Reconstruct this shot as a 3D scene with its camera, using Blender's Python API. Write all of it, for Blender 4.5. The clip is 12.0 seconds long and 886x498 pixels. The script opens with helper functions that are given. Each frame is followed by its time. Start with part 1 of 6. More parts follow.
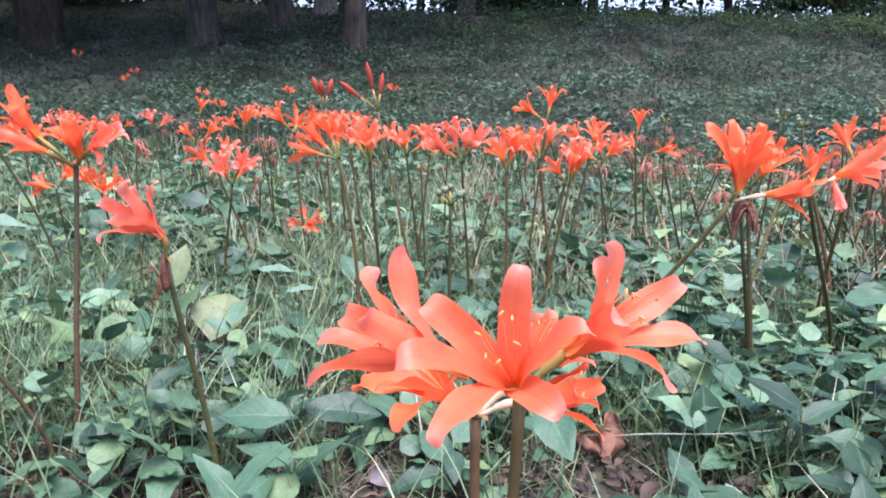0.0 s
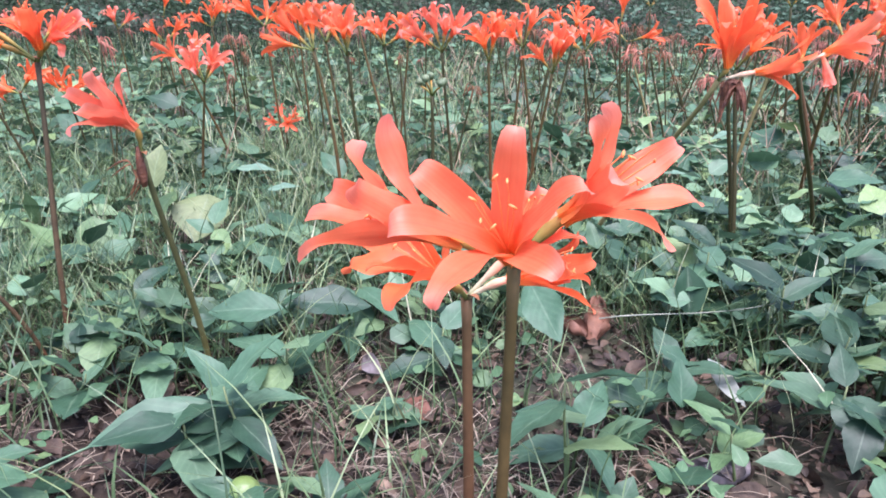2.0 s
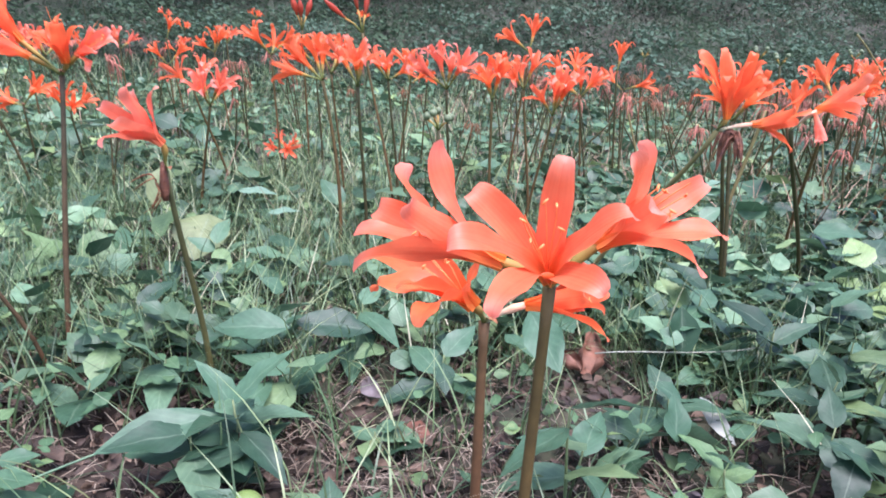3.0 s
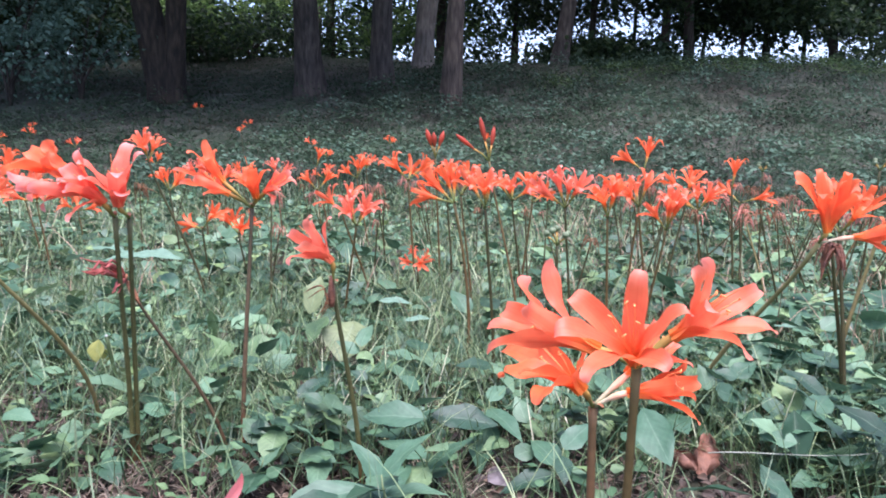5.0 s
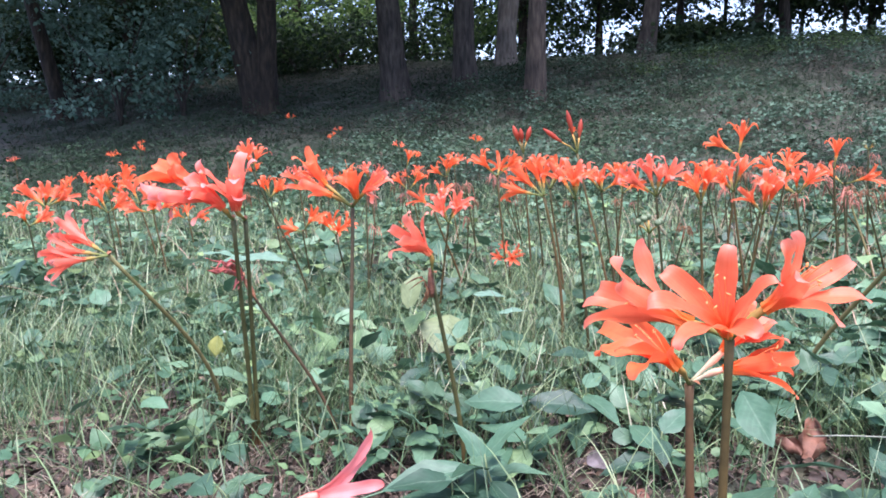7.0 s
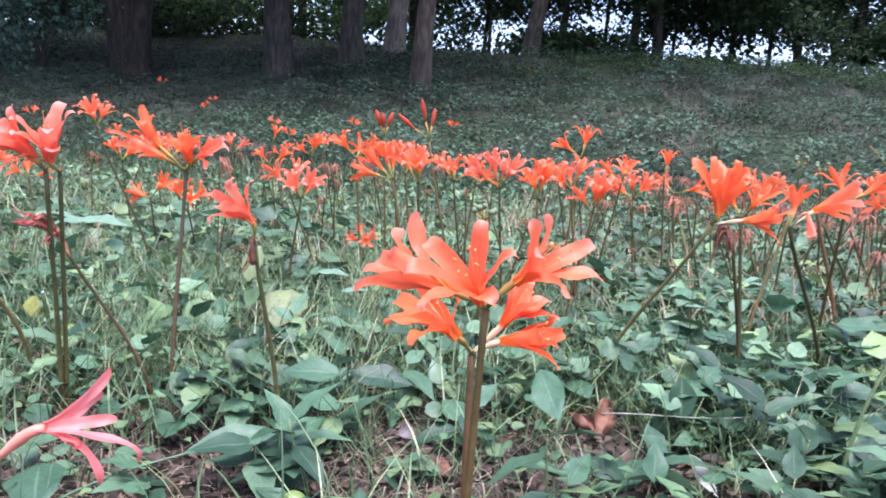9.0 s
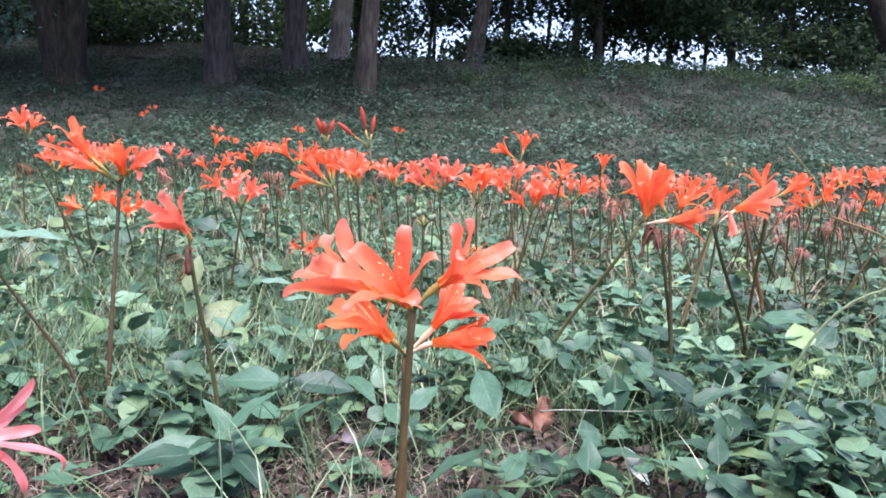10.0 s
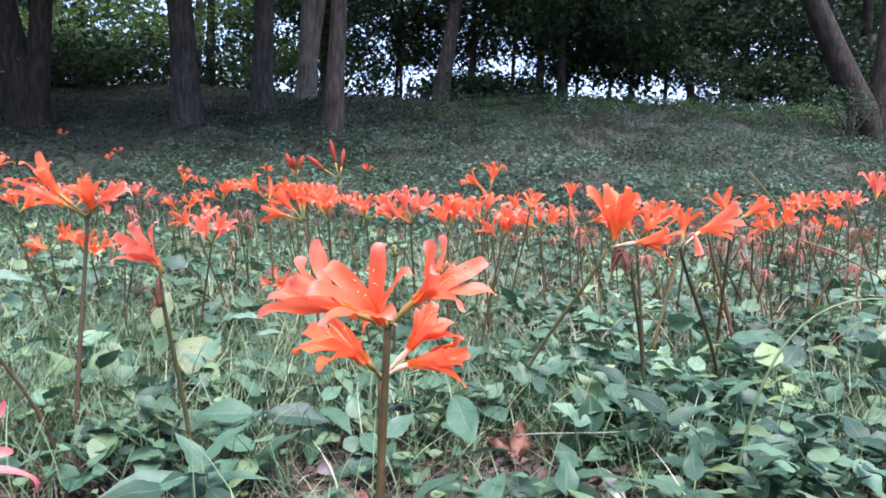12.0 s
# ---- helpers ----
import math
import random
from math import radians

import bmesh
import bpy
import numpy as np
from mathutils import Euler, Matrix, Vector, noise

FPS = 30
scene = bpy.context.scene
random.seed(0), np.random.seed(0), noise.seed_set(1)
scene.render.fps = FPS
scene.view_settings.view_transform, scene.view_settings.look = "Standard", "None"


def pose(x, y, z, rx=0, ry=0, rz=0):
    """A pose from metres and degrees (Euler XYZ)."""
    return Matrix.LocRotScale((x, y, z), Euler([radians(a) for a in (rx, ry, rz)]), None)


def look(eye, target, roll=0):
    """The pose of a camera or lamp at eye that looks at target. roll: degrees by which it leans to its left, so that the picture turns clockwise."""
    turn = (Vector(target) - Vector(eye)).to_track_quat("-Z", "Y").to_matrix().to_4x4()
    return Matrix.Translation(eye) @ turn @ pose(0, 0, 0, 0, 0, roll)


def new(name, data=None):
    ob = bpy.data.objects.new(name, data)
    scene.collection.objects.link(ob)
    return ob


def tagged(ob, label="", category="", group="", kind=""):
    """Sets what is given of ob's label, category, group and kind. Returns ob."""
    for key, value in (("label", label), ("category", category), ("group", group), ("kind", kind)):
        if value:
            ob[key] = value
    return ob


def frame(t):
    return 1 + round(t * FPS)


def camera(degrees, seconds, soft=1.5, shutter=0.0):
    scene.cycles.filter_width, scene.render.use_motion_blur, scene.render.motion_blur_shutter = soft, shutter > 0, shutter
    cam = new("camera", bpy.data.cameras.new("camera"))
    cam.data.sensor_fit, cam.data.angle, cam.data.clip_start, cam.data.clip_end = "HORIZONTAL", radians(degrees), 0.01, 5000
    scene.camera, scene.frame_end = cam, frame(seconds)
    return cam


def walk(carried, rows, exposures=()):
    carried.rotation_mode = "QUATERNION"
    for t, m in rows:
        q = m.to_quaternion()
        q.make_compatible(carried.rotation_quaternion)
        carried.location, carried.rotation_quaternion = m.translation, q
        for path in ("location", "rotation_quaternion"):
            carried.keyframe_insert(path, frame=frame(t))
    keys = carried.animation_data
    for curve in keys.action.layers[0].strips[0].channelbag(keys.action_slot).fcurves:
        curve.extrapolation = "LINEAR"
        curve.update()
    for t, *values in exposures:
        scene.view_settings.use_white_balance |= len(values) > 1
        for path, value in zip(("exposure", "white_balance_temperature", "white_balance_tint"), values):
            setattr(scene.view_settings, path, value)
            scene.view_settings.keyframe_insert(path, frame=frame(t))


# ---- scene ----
cam = camera(63.7, 12.0, soft=1.7, shutter=0.35)
PATH = [
    (0, (0.107, 0.114, 0.351), (0.12, 2.074, -0.046), 1.5),
    (0.5, (0.105, 0.113, 0.342), (0.152, 2.061, -0.108), 2.8),
    (1, (0.106, 0.108, 0.328), (0.158, 2.056, -0.123), 0.7),
    (1.5, (0.108, 0.109, 0.327), (0.151, 2.051, -0.15), 0.6),
    (2, (0.104, 0.119, 0.338), (0.17, 2.005, -0.324), 0.2),
    (2.5, (0.081, 0.114, 0.336), (0.214, 1.99, -0.344), 3.1),
    (2.7, (0.080, 0.112, 0.336), (0.221, 2.001, -0.306), 3.7),
    (4.3, (0.087, 0.018, 0.351), (-0.034, 1.984, 0.006), 0.3),
    (4.5, (0.089, 0.013, 0.354), (-0.075, 1.979, 0.027), 0.0),
    (5, (0.082, 0.002, 0.354), (-0.157, 1.968, 0.08), 1.4),
    (5.5, (0.075, -0.008, 0.35), (-0.243, 1.952, 0.111), 0.6),
    (6, (0.083, -0.014, 0.345), (-0.301, 1.935, 0.109), -0.3),
    (6.5, (0.082, -0.023, 0.35), (-0.37, 1.906, 0.078), -1.5),
    (6.7, (0.082, -0.026, 0.352), (-0.396, 1.897, 0.075), -1.9),
    (8.3, (0.125, -0.040, 0.341), (-0.257, 1.903, 0.062), 2.6),
    (8.5, (0.138, -0.038, 0.344), (-0.147, 1.92, 0.055), 2.1),
    (9, (0.141, -0.045, 0.343), (-0.005, 1.926, 0.039), 3.9),
    (9.5, (0.152, -0.057, 0.346), (0.097, 1.921, 0.058), 3.3),
    (10, (0.156, -0.059, 0.345), (0.148, 1.922, 0.066), 3.1),
    (10.5, (0.157, -0.063, 0.346), (0.18, 1.919, 0.08), 2.4),
    (11, (0.157, -0.065, 0.344), (0.205, 1.919, 0.099), 2.2),
    (11.5, (0.155, -0.066, 0.339), (0.215, 1.922, 0.123), 2.3),
    (12, (0.155, -0.066, 0.334), (0.224, 1.926, 0.16), 1.9),
]
walk(cam, [(t, look(eye, target, roll)) for t, eye, target, roll in PATH], exposures=((0.0, 1.73, 5750, 28), (2.2, 1.70, 5750, 28), (4.5, 1.68, 5750, 28), (5.5, 1.74, 5750, 28), (6.2, 1.80, 5750, 27), (9.0, 1.82, 5750, 27), (12.0, 1.79, 5750, 27)))

# ---- world, sun ----
world = bpy.data.worlds.new("sky")
scene.world = world
world.use_nodes = True
wn, wl = world.node_tree.nodes, world.node_tree.links
sky = wn.new("ShaderNodeTexSky")
sky.sky_type = "NISHITA"
sky.sun_disc = False
sky.sun_elevation, sky.sun_rotation = radians(73), radians(160)
sky.dust_density, sky.air_density = 3.0, 1.0
wl.new(sky.outputs["Color"], wn["Background"].inputs["Color"])
wn["Background"].inputs["Strength"].default_value = 0.15
sun_data = bpy.data.lights.new("sun", "SUN")
sun_data.energy, sun_data.angle, sun_data.color = 2.2, radians(45), (1.0, 0.97, 0.92)
sun = new("sun", sun_data)
sun.matrix_world = look((1.5, -4, 14), (0, 0, 0))

# ---- materials ----
RNG = np.random.default_rng(11)


def material(name):
    m = bpy.data.materials.new(name)
    m.use_nodes = True
    t = m.node_tree
    return m, t.nodes, t.links, t.nodes["Principled BSDF"]


def ramp(nodes, links, source, stops):
    r = nodes.new("ShaderNodeValToRGB")
    e = r.color_ramp.elements
    while len(e) < len(stops):
        e.new(0.5)
    for item, (p, c) in zip(e, stops):
        item.position, item.color = p, (*c, 1)
    links.new(source, r.inputs["Fac"])
    return r.outputs["Color"]


def mixed(nodes, links, kind, fac, a, b):
    n = nodes.new("ShaderNodeMix")
    n.data_type, n.blend_type = "RGBA", kind
    for socket, value in ((n.inputs["Factor"], fac), (n.inputs["A"], a), (n.inputs["B"], b)):
        if isinstance(value, (float, int)):
            socket.default_value = value
        elif isinstance(value, tuple):
            socket.default_value = (*value, 1)
        else:
            links.new(value, socket)
    return n.outputs["Result"]


def noise_out(nodes, links, scale, detail=3.0, coords="Object"):
    tc = nodes.new("ShaderNodeTexCoord")
    n = nodes.new("ShaderNodeTexNoise")
    n.inputs["Scale"].default_value, n.inputs["Detail"].default_value = scale, detail
    links.new(tc.outputs[coords], n.inputs["Vector"])
    return n.outputs["Fac"]


def bump(nodes, links, source, strength, distance, shader):
    b = nodes.new("ShaderNodeBump")
    b.inputs["Strength"].default_value, b.inputs["Distance"].default_value = strength, distance
    links.new(source, b.inputs["Height"])
    links.new(b.outputs["Normal"], shader.inputs["Normal"])


def thin(m, nodes, links, colour, share, shader):
    """Adds light that passes through a thin leaf or tepal."""
    tr = nodes.new("ShaderNodeBsdfTranslucent")
    links.new(colour, tr.inputs["Color"])
    mx = nodes.new("ShaderNodeMixShader")
    mx.inputs["Fac"].default_value = share
    links.new(shader.outputs["BSDF"], mx.inputs[1])
    links.new(tr.outputs["BSDF"], mx.inputs[2])
    links.new(mx.outputs["Shader"], nodes["Material Output"].inputs["Surface"])


def uv_axis(nodes, links, axis):
    tc = nodes.new("ShaderNodeTexCoord")
    s = nodes.new("ShaderNodeSeparateXYZ")
    links.new(tc.outputs["UV"], s.inputs[0])
    return s.outputs[axis]


def random_of(nodes, island):
    if island:
        return nodes.new("ShaderNodeNewGeometry").outputs["Random Per Island"]
    return nodes.new("ShaderNodeObjectInfo").outputs["Random"]


def tepal_material(name, base, body, tip, veins=0.16):
    """Petal: warm throat, main colour, paler tip, faint lengthwise veins."""
    m, n, l, bs = material(name)
    v = uv_axis(n, l, "Y")
    col = ramp(n, l, v, [(0.0, base), (0.36, body), (0.74, body), (1.0, tip)])
    tone = ramp(n, l, random_of(n, False), [(0.0, (0.86, 0.82, 0.85)), (1.0, (1.0, 1.0, 1.0))])
    col = mixed(n, l, "MULTIPLY", 1.0, col, tone)
    w = n.new("ShaderNodeTexWave")
    w.inputs["Scale"].default_value, w.inputs["Distortion"].default_value = 2.2, 3.0
    tc = n.new("ShaderNodeTexCoord")
    l.new(tc.outputs["UV"], w.inputs["Vector"])
    streak = ramp(n, l, w.outputs["Fac"], [(0.0, (0.88, 0.80, 0.80)), (1.0, (1.0, 1.0, 1.0))])
    col = mixed(n, l, "MULTIPLY", veins, col, streak)
    rim = ramp(n, l, uv_axis(n, l, "X"), [(0.0, (1.0, 1.14, 1.2)), (0.10, (1.0, 1.02, 1.03)), (0.46, (1.0, 1.0, 1.0)), (0.5, (0.95, 0.78, 0.78)), (0.54, (1.0, 1.0, 1.0)),
                                          (0.90, (1.0, 1.02, 1.03)), (1.0, (1.0, 1.14, 1.2))])
    col = mixed(n, l, "MULTIPLY", 0.75, col, rim)
    mottle = ramp(n, l, noise_out(n, l, 150.0, 3.0), [(0.3, (0.94, 0.84, 0.84)), (0.7, (1.02, 1.10, 1.12))])
    col = mixed(n, l, "MULTIPLY", 0.7, col, mottle)
    l.new(col, bs.inputs["Base Color"])
    bs.inputs["Roughness"].default_value = 0.42
    bs.inputs["Specular IOR Level"].default_value = 0.4
    bump(n, l, w.outputs["Fac"], 0.14, 0.0003, bs)
    thin(m, n, l, col, 0.48, bs)
    return m


def leaf_material(name, stops, island, share=0.18, rough=0.55, grain=90.0, patches=0.0, gloss=0.25, veins=False):
    """Leaf: tone by leaf, midrib and side veins, blotches."""
    m, n, l, bs = material(name)
    col = ramp(n, l, random_of(n, island), stops)
    blot = ramp(n, l, noise_out(n, l, grain, 4.0), [(0.3, (0.72, 0.76, 0.7)), (0.7, (1.1, 1.08, 1.05))])
    col = mixed(n, l, "MULTIPLY", 0.8, col, blot)
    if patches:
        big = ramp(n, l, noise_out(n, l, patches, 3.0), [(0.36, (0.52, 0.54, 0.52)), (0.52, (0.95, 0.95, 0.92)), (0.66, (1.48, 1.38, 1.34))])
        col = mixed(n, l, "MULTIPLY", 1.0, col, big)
    u = uv_axis(n, l, "X")
    rib = ramp(n, l, u, [(0.0, (0, 0, 0)), (0.46, (0, 0, 0)), (0.5, (1, 1, 1)), (0.54, (0, 0, 0)), (1.0, (0, 0, 0))])
    col2 = mixed(n, l, "MIX", 0.16, col, (0.35, 0.45, 0.3))
    rib_fac = n.new("ShaderNodeRGBToBW")
    l.new(rib, rib_fac.inputs[0])
    col = mixed(n, l, "MIX", rib_fac.outputs[0], col, col2)
    relief = noise_out(n, l, grain * 3, 2.0)
    if veins:
        # side veins run out and forward from the midrib
        away, lean, wav = n.new("ShaderNodeMath"), n.new("ShaderNodeMath"), n.new("ShaderNodeMath")
        away.operation, lean.operation, wav.operation = "ABSOLUTE", "MULTIPLY_ADD", "PINGPONG"
        off = n.new("ShaderNodeMath")
        off.operation = "SUBTRACT"
        l.new(u, off.inputs[0])
        off.inputs[1].default_value = 0.5
        l.new(off.outputs[0], away.inputs[0])
        l.new(away.outputs[0], lean.inputs[0])
        lean.inputs[1].default_value = -0.75
        l.new(uv_axis(n, l, "Y"), lean.inputs[2])
        l.new(lean.outputs[0], wav.inputs[0])
        wav.inputs[1].default_value = 0.07
        band = ramp(n, l, wav.outputs[0], [(0.0, (1.16, 1.14, 1.10)), (0.012, (1.02, 1.02, 1.02)), (0.07, (0.93, 0.94, 0.94))])
        col = mixed(n, l, "MULTIPLY", 0.9, col, band)
    l.new(col, bs.inputs["Base Color"])
    bs.inputs["Roughness"].default_value = rough
    bs.inputs["Specular IOR Level"].default_value = gloss
    bump(n, l, relief, 0.3, 0.001, bs)
    thin(m, n, l, col, share, bs)
    return m


def plain_material(name, stops, scale, rough=0.6, island=False, tone=None):
    m, n, l, bs = material(name)
    col = ramp(n, l, noise_out(n, l, scale, 5.0), stops)
    if tone:
        col = mixed(n, l, "MULTIPLY", 1.0, col, ramp(n, l, random_of(n, island), tone))
    l.new(col, bs.inputs["Base Color"])
    bs.inputs["Roughness"].default_value = rough
    bump(n, l, noise_out(n, l, scale * 2.5, 3.0), 0.5, 0.004, bs)
    return m


def stem_material(name, low, mid, top):
    m, n, l, bs = material(name)
    col = ramp(n, l, uv_axis(n, l, "Y"), [(0.0, low), (0.24, mid), (0.9, top), (1.0, top)])
    mott = ramp(n, l, noise_out(n, l, 120.0, 4.0), [(0.3, (0.65, 0.65, 0.65)), (0.7, (1.15, 1.12, 1.1))])
    col = mixed(n, l, "MULTIPLY", 0.8, col, mott)
    l.new(col, bs.inputs["Base Color"])
    bs.inputs["Roughness"].default_value = 0.6
    bs.inputs["Specular IOR Level"].default_value = 0.25
    return m


M_ORANGE = tepal_material("tepal_orange", (0.95, 0.30, 0.05), (0.96, 0.185, 0.058), (0.95, 0.235, 0.10))
M_CORAL = tepal_material("tepal_coral", (0.97, 0.31, 0.055), (0.97, 0.208, 0.085), (0.97, 0.32, 0.21))
M_PINK = tepal_material("tepal_pink", (0.92, 0.28, 0.11), (0.92, 0.22, 0.12), (0.90, 0.38, 0.28))
M_ROSE = tepal_material("tepal_rose", (0.94, 0.27, 0.12), (0.94, 0.205, 0.115), (0.92, 0.42, 0.35))
M_BLUSH = tepal_material("tepal_blush", (0.88, 0.38, 0.30), (0.85, 0.27, 0.235), (0.74, 0.16, 0.13))
M_BUD = tepal_material("bud_red", (0.40, 0.11, 0.04), (0.50, 0.085, 0.04), (0.46, 0.075, 0.035))
M_WITHER = plain_material("withered_pink", [(0.3, (0.22, 0.075, 0.045)), (0.7, (0.55, 0.22, 0.15))], 60, 0.7, False,
                          [(0.0, (0.55, 0.5, 0.5)), (0.5, (0.9, 0.85, 0.8)), (1.0, (1.25, 1.2, 1.15))])
M_DRY = plain_material("withered_brown", [(0.3, (0.10, 0.040, 0.014)), (0.7, (0.28, 0.110, 0.042))], 80, 0.7)
M_CRUMPLE = plain_material("withered_rose", [(0.35, (0.20, 0.035, 0.025)), (0.65, (0.62, 0.17, 0.13))], 70, 0.6)
M_MAROON = plain_material("withered_maroon", [(0.3, (0.06, 0.020, 0.009)), (0.7, (0.21, 0.078, 0.036))], 120, 0.7)
M_STALK = stem_material("stalk_green", (0.07, 0.115, 0.045), (0.10, 0.155, 0.06), (0.16, 0.20, 0.09))
M_STEM = stem_material("scape", (0.17, 0.062, 0.022), (0.108, 0.060, 0.020), (0.082, 0.064, 0.020))
M_STEM_PALE = stem_material("scape_pale", (0.18, 0.11, 0.042), (0.17, 0.13, 0.05), (0.15, 0.14, 0.05))
M_STEM_GREEN = stem_material("scape_green", (0.16, 0.062, 0.026), (0.098, 0.090, 0.028), (0.074, 0.080, 0.030))
M_STEM_RED = stem_material("scape_red", (0.17, 0.056, 0.022), (0.125, 0.058, 0.025), (0.105, 0.066, 0.028))
M_STEM_DARK = stem_material("scape_dark", (0.14, 0.052, 0.020), (0.052, 0.042, 0.014), (0.050, 0.050, 0.016))
M_STEM_DUSK = stem_material("scape_dusk", (0.18, 0.060, 0.026), (0.090, 0.055, 0.026), (0.066, 0.055, 0.028))
M_STEM_DEEP = stem_material("scape_deep_green", (0.030, 0.045, 0.014), (0.026, 0.048, 0.014), (0.040, 0.065, 0.020))
M_PEDICEL = stem_material("pedicel", (0.10, 0.13, 0.035), (0.15, 0.18, 0.045), (0.42, 0.22, 0.05))
M_PALE = stem_material("pedicel_pale", (0.24, 0.28, 0.12), (0.56, 0.52, 0.34), (0.90, 0.38, 0.22))
M_STAMEN = stem_material("stamen", (0.93, 0.30, 0.06), (0.93, 0.25, 0.07), (0.93, 0.27, 0.09))
M_ROSE_STALK = stem_material("pedicel_rose", (0.45, 0.30, 0.20), (0.75, 0.30, 0.20), (0.85, 0.24, 0.17))
M_SEED = plain_material("seed_green", [(0.3, (0.06, 0.095, 0.04)), (0.7, (0.14, 0.18, 0.085))], 70, 0.5)
GREENS = [(0.0, (0.026, 0.066, 0.036)), (0.28, (0.050, 0.112, 0.062)), (0.6, (0.082, 0.168, 0.096)), (0.86, (0.136, 0.232, 0.132)),
          (0.95, (0.175, 0.27, 0.120)), (1.0, (0.195, 0.285, 0.108))]
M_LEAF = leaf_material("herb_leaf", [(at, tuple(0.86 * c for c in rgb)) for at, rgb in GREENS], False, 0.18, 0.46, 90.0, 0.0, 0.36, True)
# herb greens scaled down: dimmer light at the right front put into the colour
M_LEAF_DIMMED = leaf_material("dimmed_leaf", [(at, tuple(0.64 * c for c in rgb)) for at, rgb in GREENS], False, 0.18, 0.5, 90.0, 0.0, 0.3, True)
M_LEAF_DARK = leaf_material("dark_leaf", [(0.0, (0.018, 0.050, 0.024)), (1.0, (0.024, 0.062, 0.03))], False)
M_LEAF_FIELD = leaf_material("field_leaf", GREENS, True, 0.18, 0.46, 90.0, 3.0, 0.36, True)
M_LEAF_YOUNG = leaf_material("young_leaf", [(0.0, (0.060, 0.130, 0.064)), (0.6, (0.092, 0.175, 0.082)), (1.0, (0.150, 0.225, 0.085))], True, 0.25, 0.5, 90.0, 0.0, 0.3)
M_LEAF_YELLOW = leaf_material("yellow_leaf", [(0.0, (0.13, 0.165, 0.07)), (1.0, (0.16, 0.20, 0.09))], False, 0.18, 0.5, 90.0, 0.0, 0.3, True)
M_YELLOW = leaf_material("withering_yellow_leaf", [(0.0, (0.24, 0.25, 0.065)), (1.0, (0.28, 0.29, 0.08))], False, 0.2, 0.5, 90.0, 0.0, 0.3, True)
M_LEAF_LIGHT = leaf_material("light_leaf", [(0.0, (0.090, 0.165, 0.070)), (1.0, (0.125, 0.20, 0.085))], False, 0.18, 0.5, 90.0, 0.0, 0.3, True)
M_LEAF_PALE = leaf_material("broad_leaf", [(0.0, (0.115, 0.205, 0.135)), (1.0, (0.165, 0.265, 0.185))], False, 0.18, 0.5, 90.0, 0.0, 0.3, True)
M_LEAF_WHITE = leaf_material("pale_leaf", [(0.0, (0.30, 0.33, 0.29)), (1.0, (0.36, 0.38, 0.33))], False, 0.1, 0.8)
M_GRASS = leaf_material("grass", [(0.0, (0.028, 0.060, 0.026)), (0.4, (0.074, 0.134, 0.056)), (0.74, (0.182, 0.262, 0.112)), (0.92, (0.29, 0.35, 0.17)),
                                  (1.0, (0.38, 0.36, 0.23))], True, 0.25, 0.4, 90.0, 0.0, 0.45)
M_SHOOT = leaf_material("shoot", [(0.0, (0.045, 0.075, 0.030)), (0.6, (0.085, 0.135, 0.055)), (1.0, (0.16, 0.16, 0.075))], True, 0.2, 0.55)
M_STRAW = plain_material("straw", [(0.3, (0.11, 0.084, 0.056)), (0.7, (0.30, 0.25, 0.18))], 50, 0.85, True,
                         [(0.0, (0.45, 0.4, 0.38)), (0.5, (0.9, 0.88, 0.85)), (1.0, (1.2, 1.2, 1.2))])
M_PALE_STRAW = plain_material("pale_straw", [(0.3, (0.16, 0.18, 0.125)), (0.7, (0.28, 0.29, 0.22))], 60, 0.7)
M_LITTER = plain_material("dead_leaf", [(0.3, (0.030, 0.019, 0.011)), (0.7, (0.105, 0.070, 0.043))], 60, 0.75, True,
                          [(0.0, (0.30, 0.27, 0.25)), (0.45, (0.70, 0.66, 0.62)), (0.80, (1.2, 1.15, 1.1)), (0.94, (1.7, 1.75, 1.8)), (1.0, (2.7, 2.8, 2.9))])
M_DRYSTEM = plain_material("dry_stem", [(0.3, (0.13, 0.085, 0.05)), (0.7, (0.38, 0.28, 0.19))], 30, 0.8, True,
                            [(0.0, (0.5, 0.45, 0.4)), (0.6, (1.0, 0.95, 0.9)), (1.0, (1.3, 1.2, 1.15))])
M_RUST = plain_material("rust_leaf", [(0.3, (0.06, 0.024, 0.012)), (0.7, (0.17, 0.065, 0.035))], 60, 0.7)
M_BROWN = plain_material("curled_leaf", [(0.3, (0.09, 0.040, 0.022)), (0.7, (0.25, 0.115, 0.066))], 50, 0.7)
M_LIME = plain_material("lime_skin", [(0.3, (0.10, 0.165, 0.04)), (0.7, (0.165, 0.235, 0.07))], 40, 0.4)
M_GREYLEAF = plain_material("grey_leaf", [(0.3, (0.08, 0.065, 0.06)), (0.7, (0.19, 0.165, 0.16))], 60, 0.7)


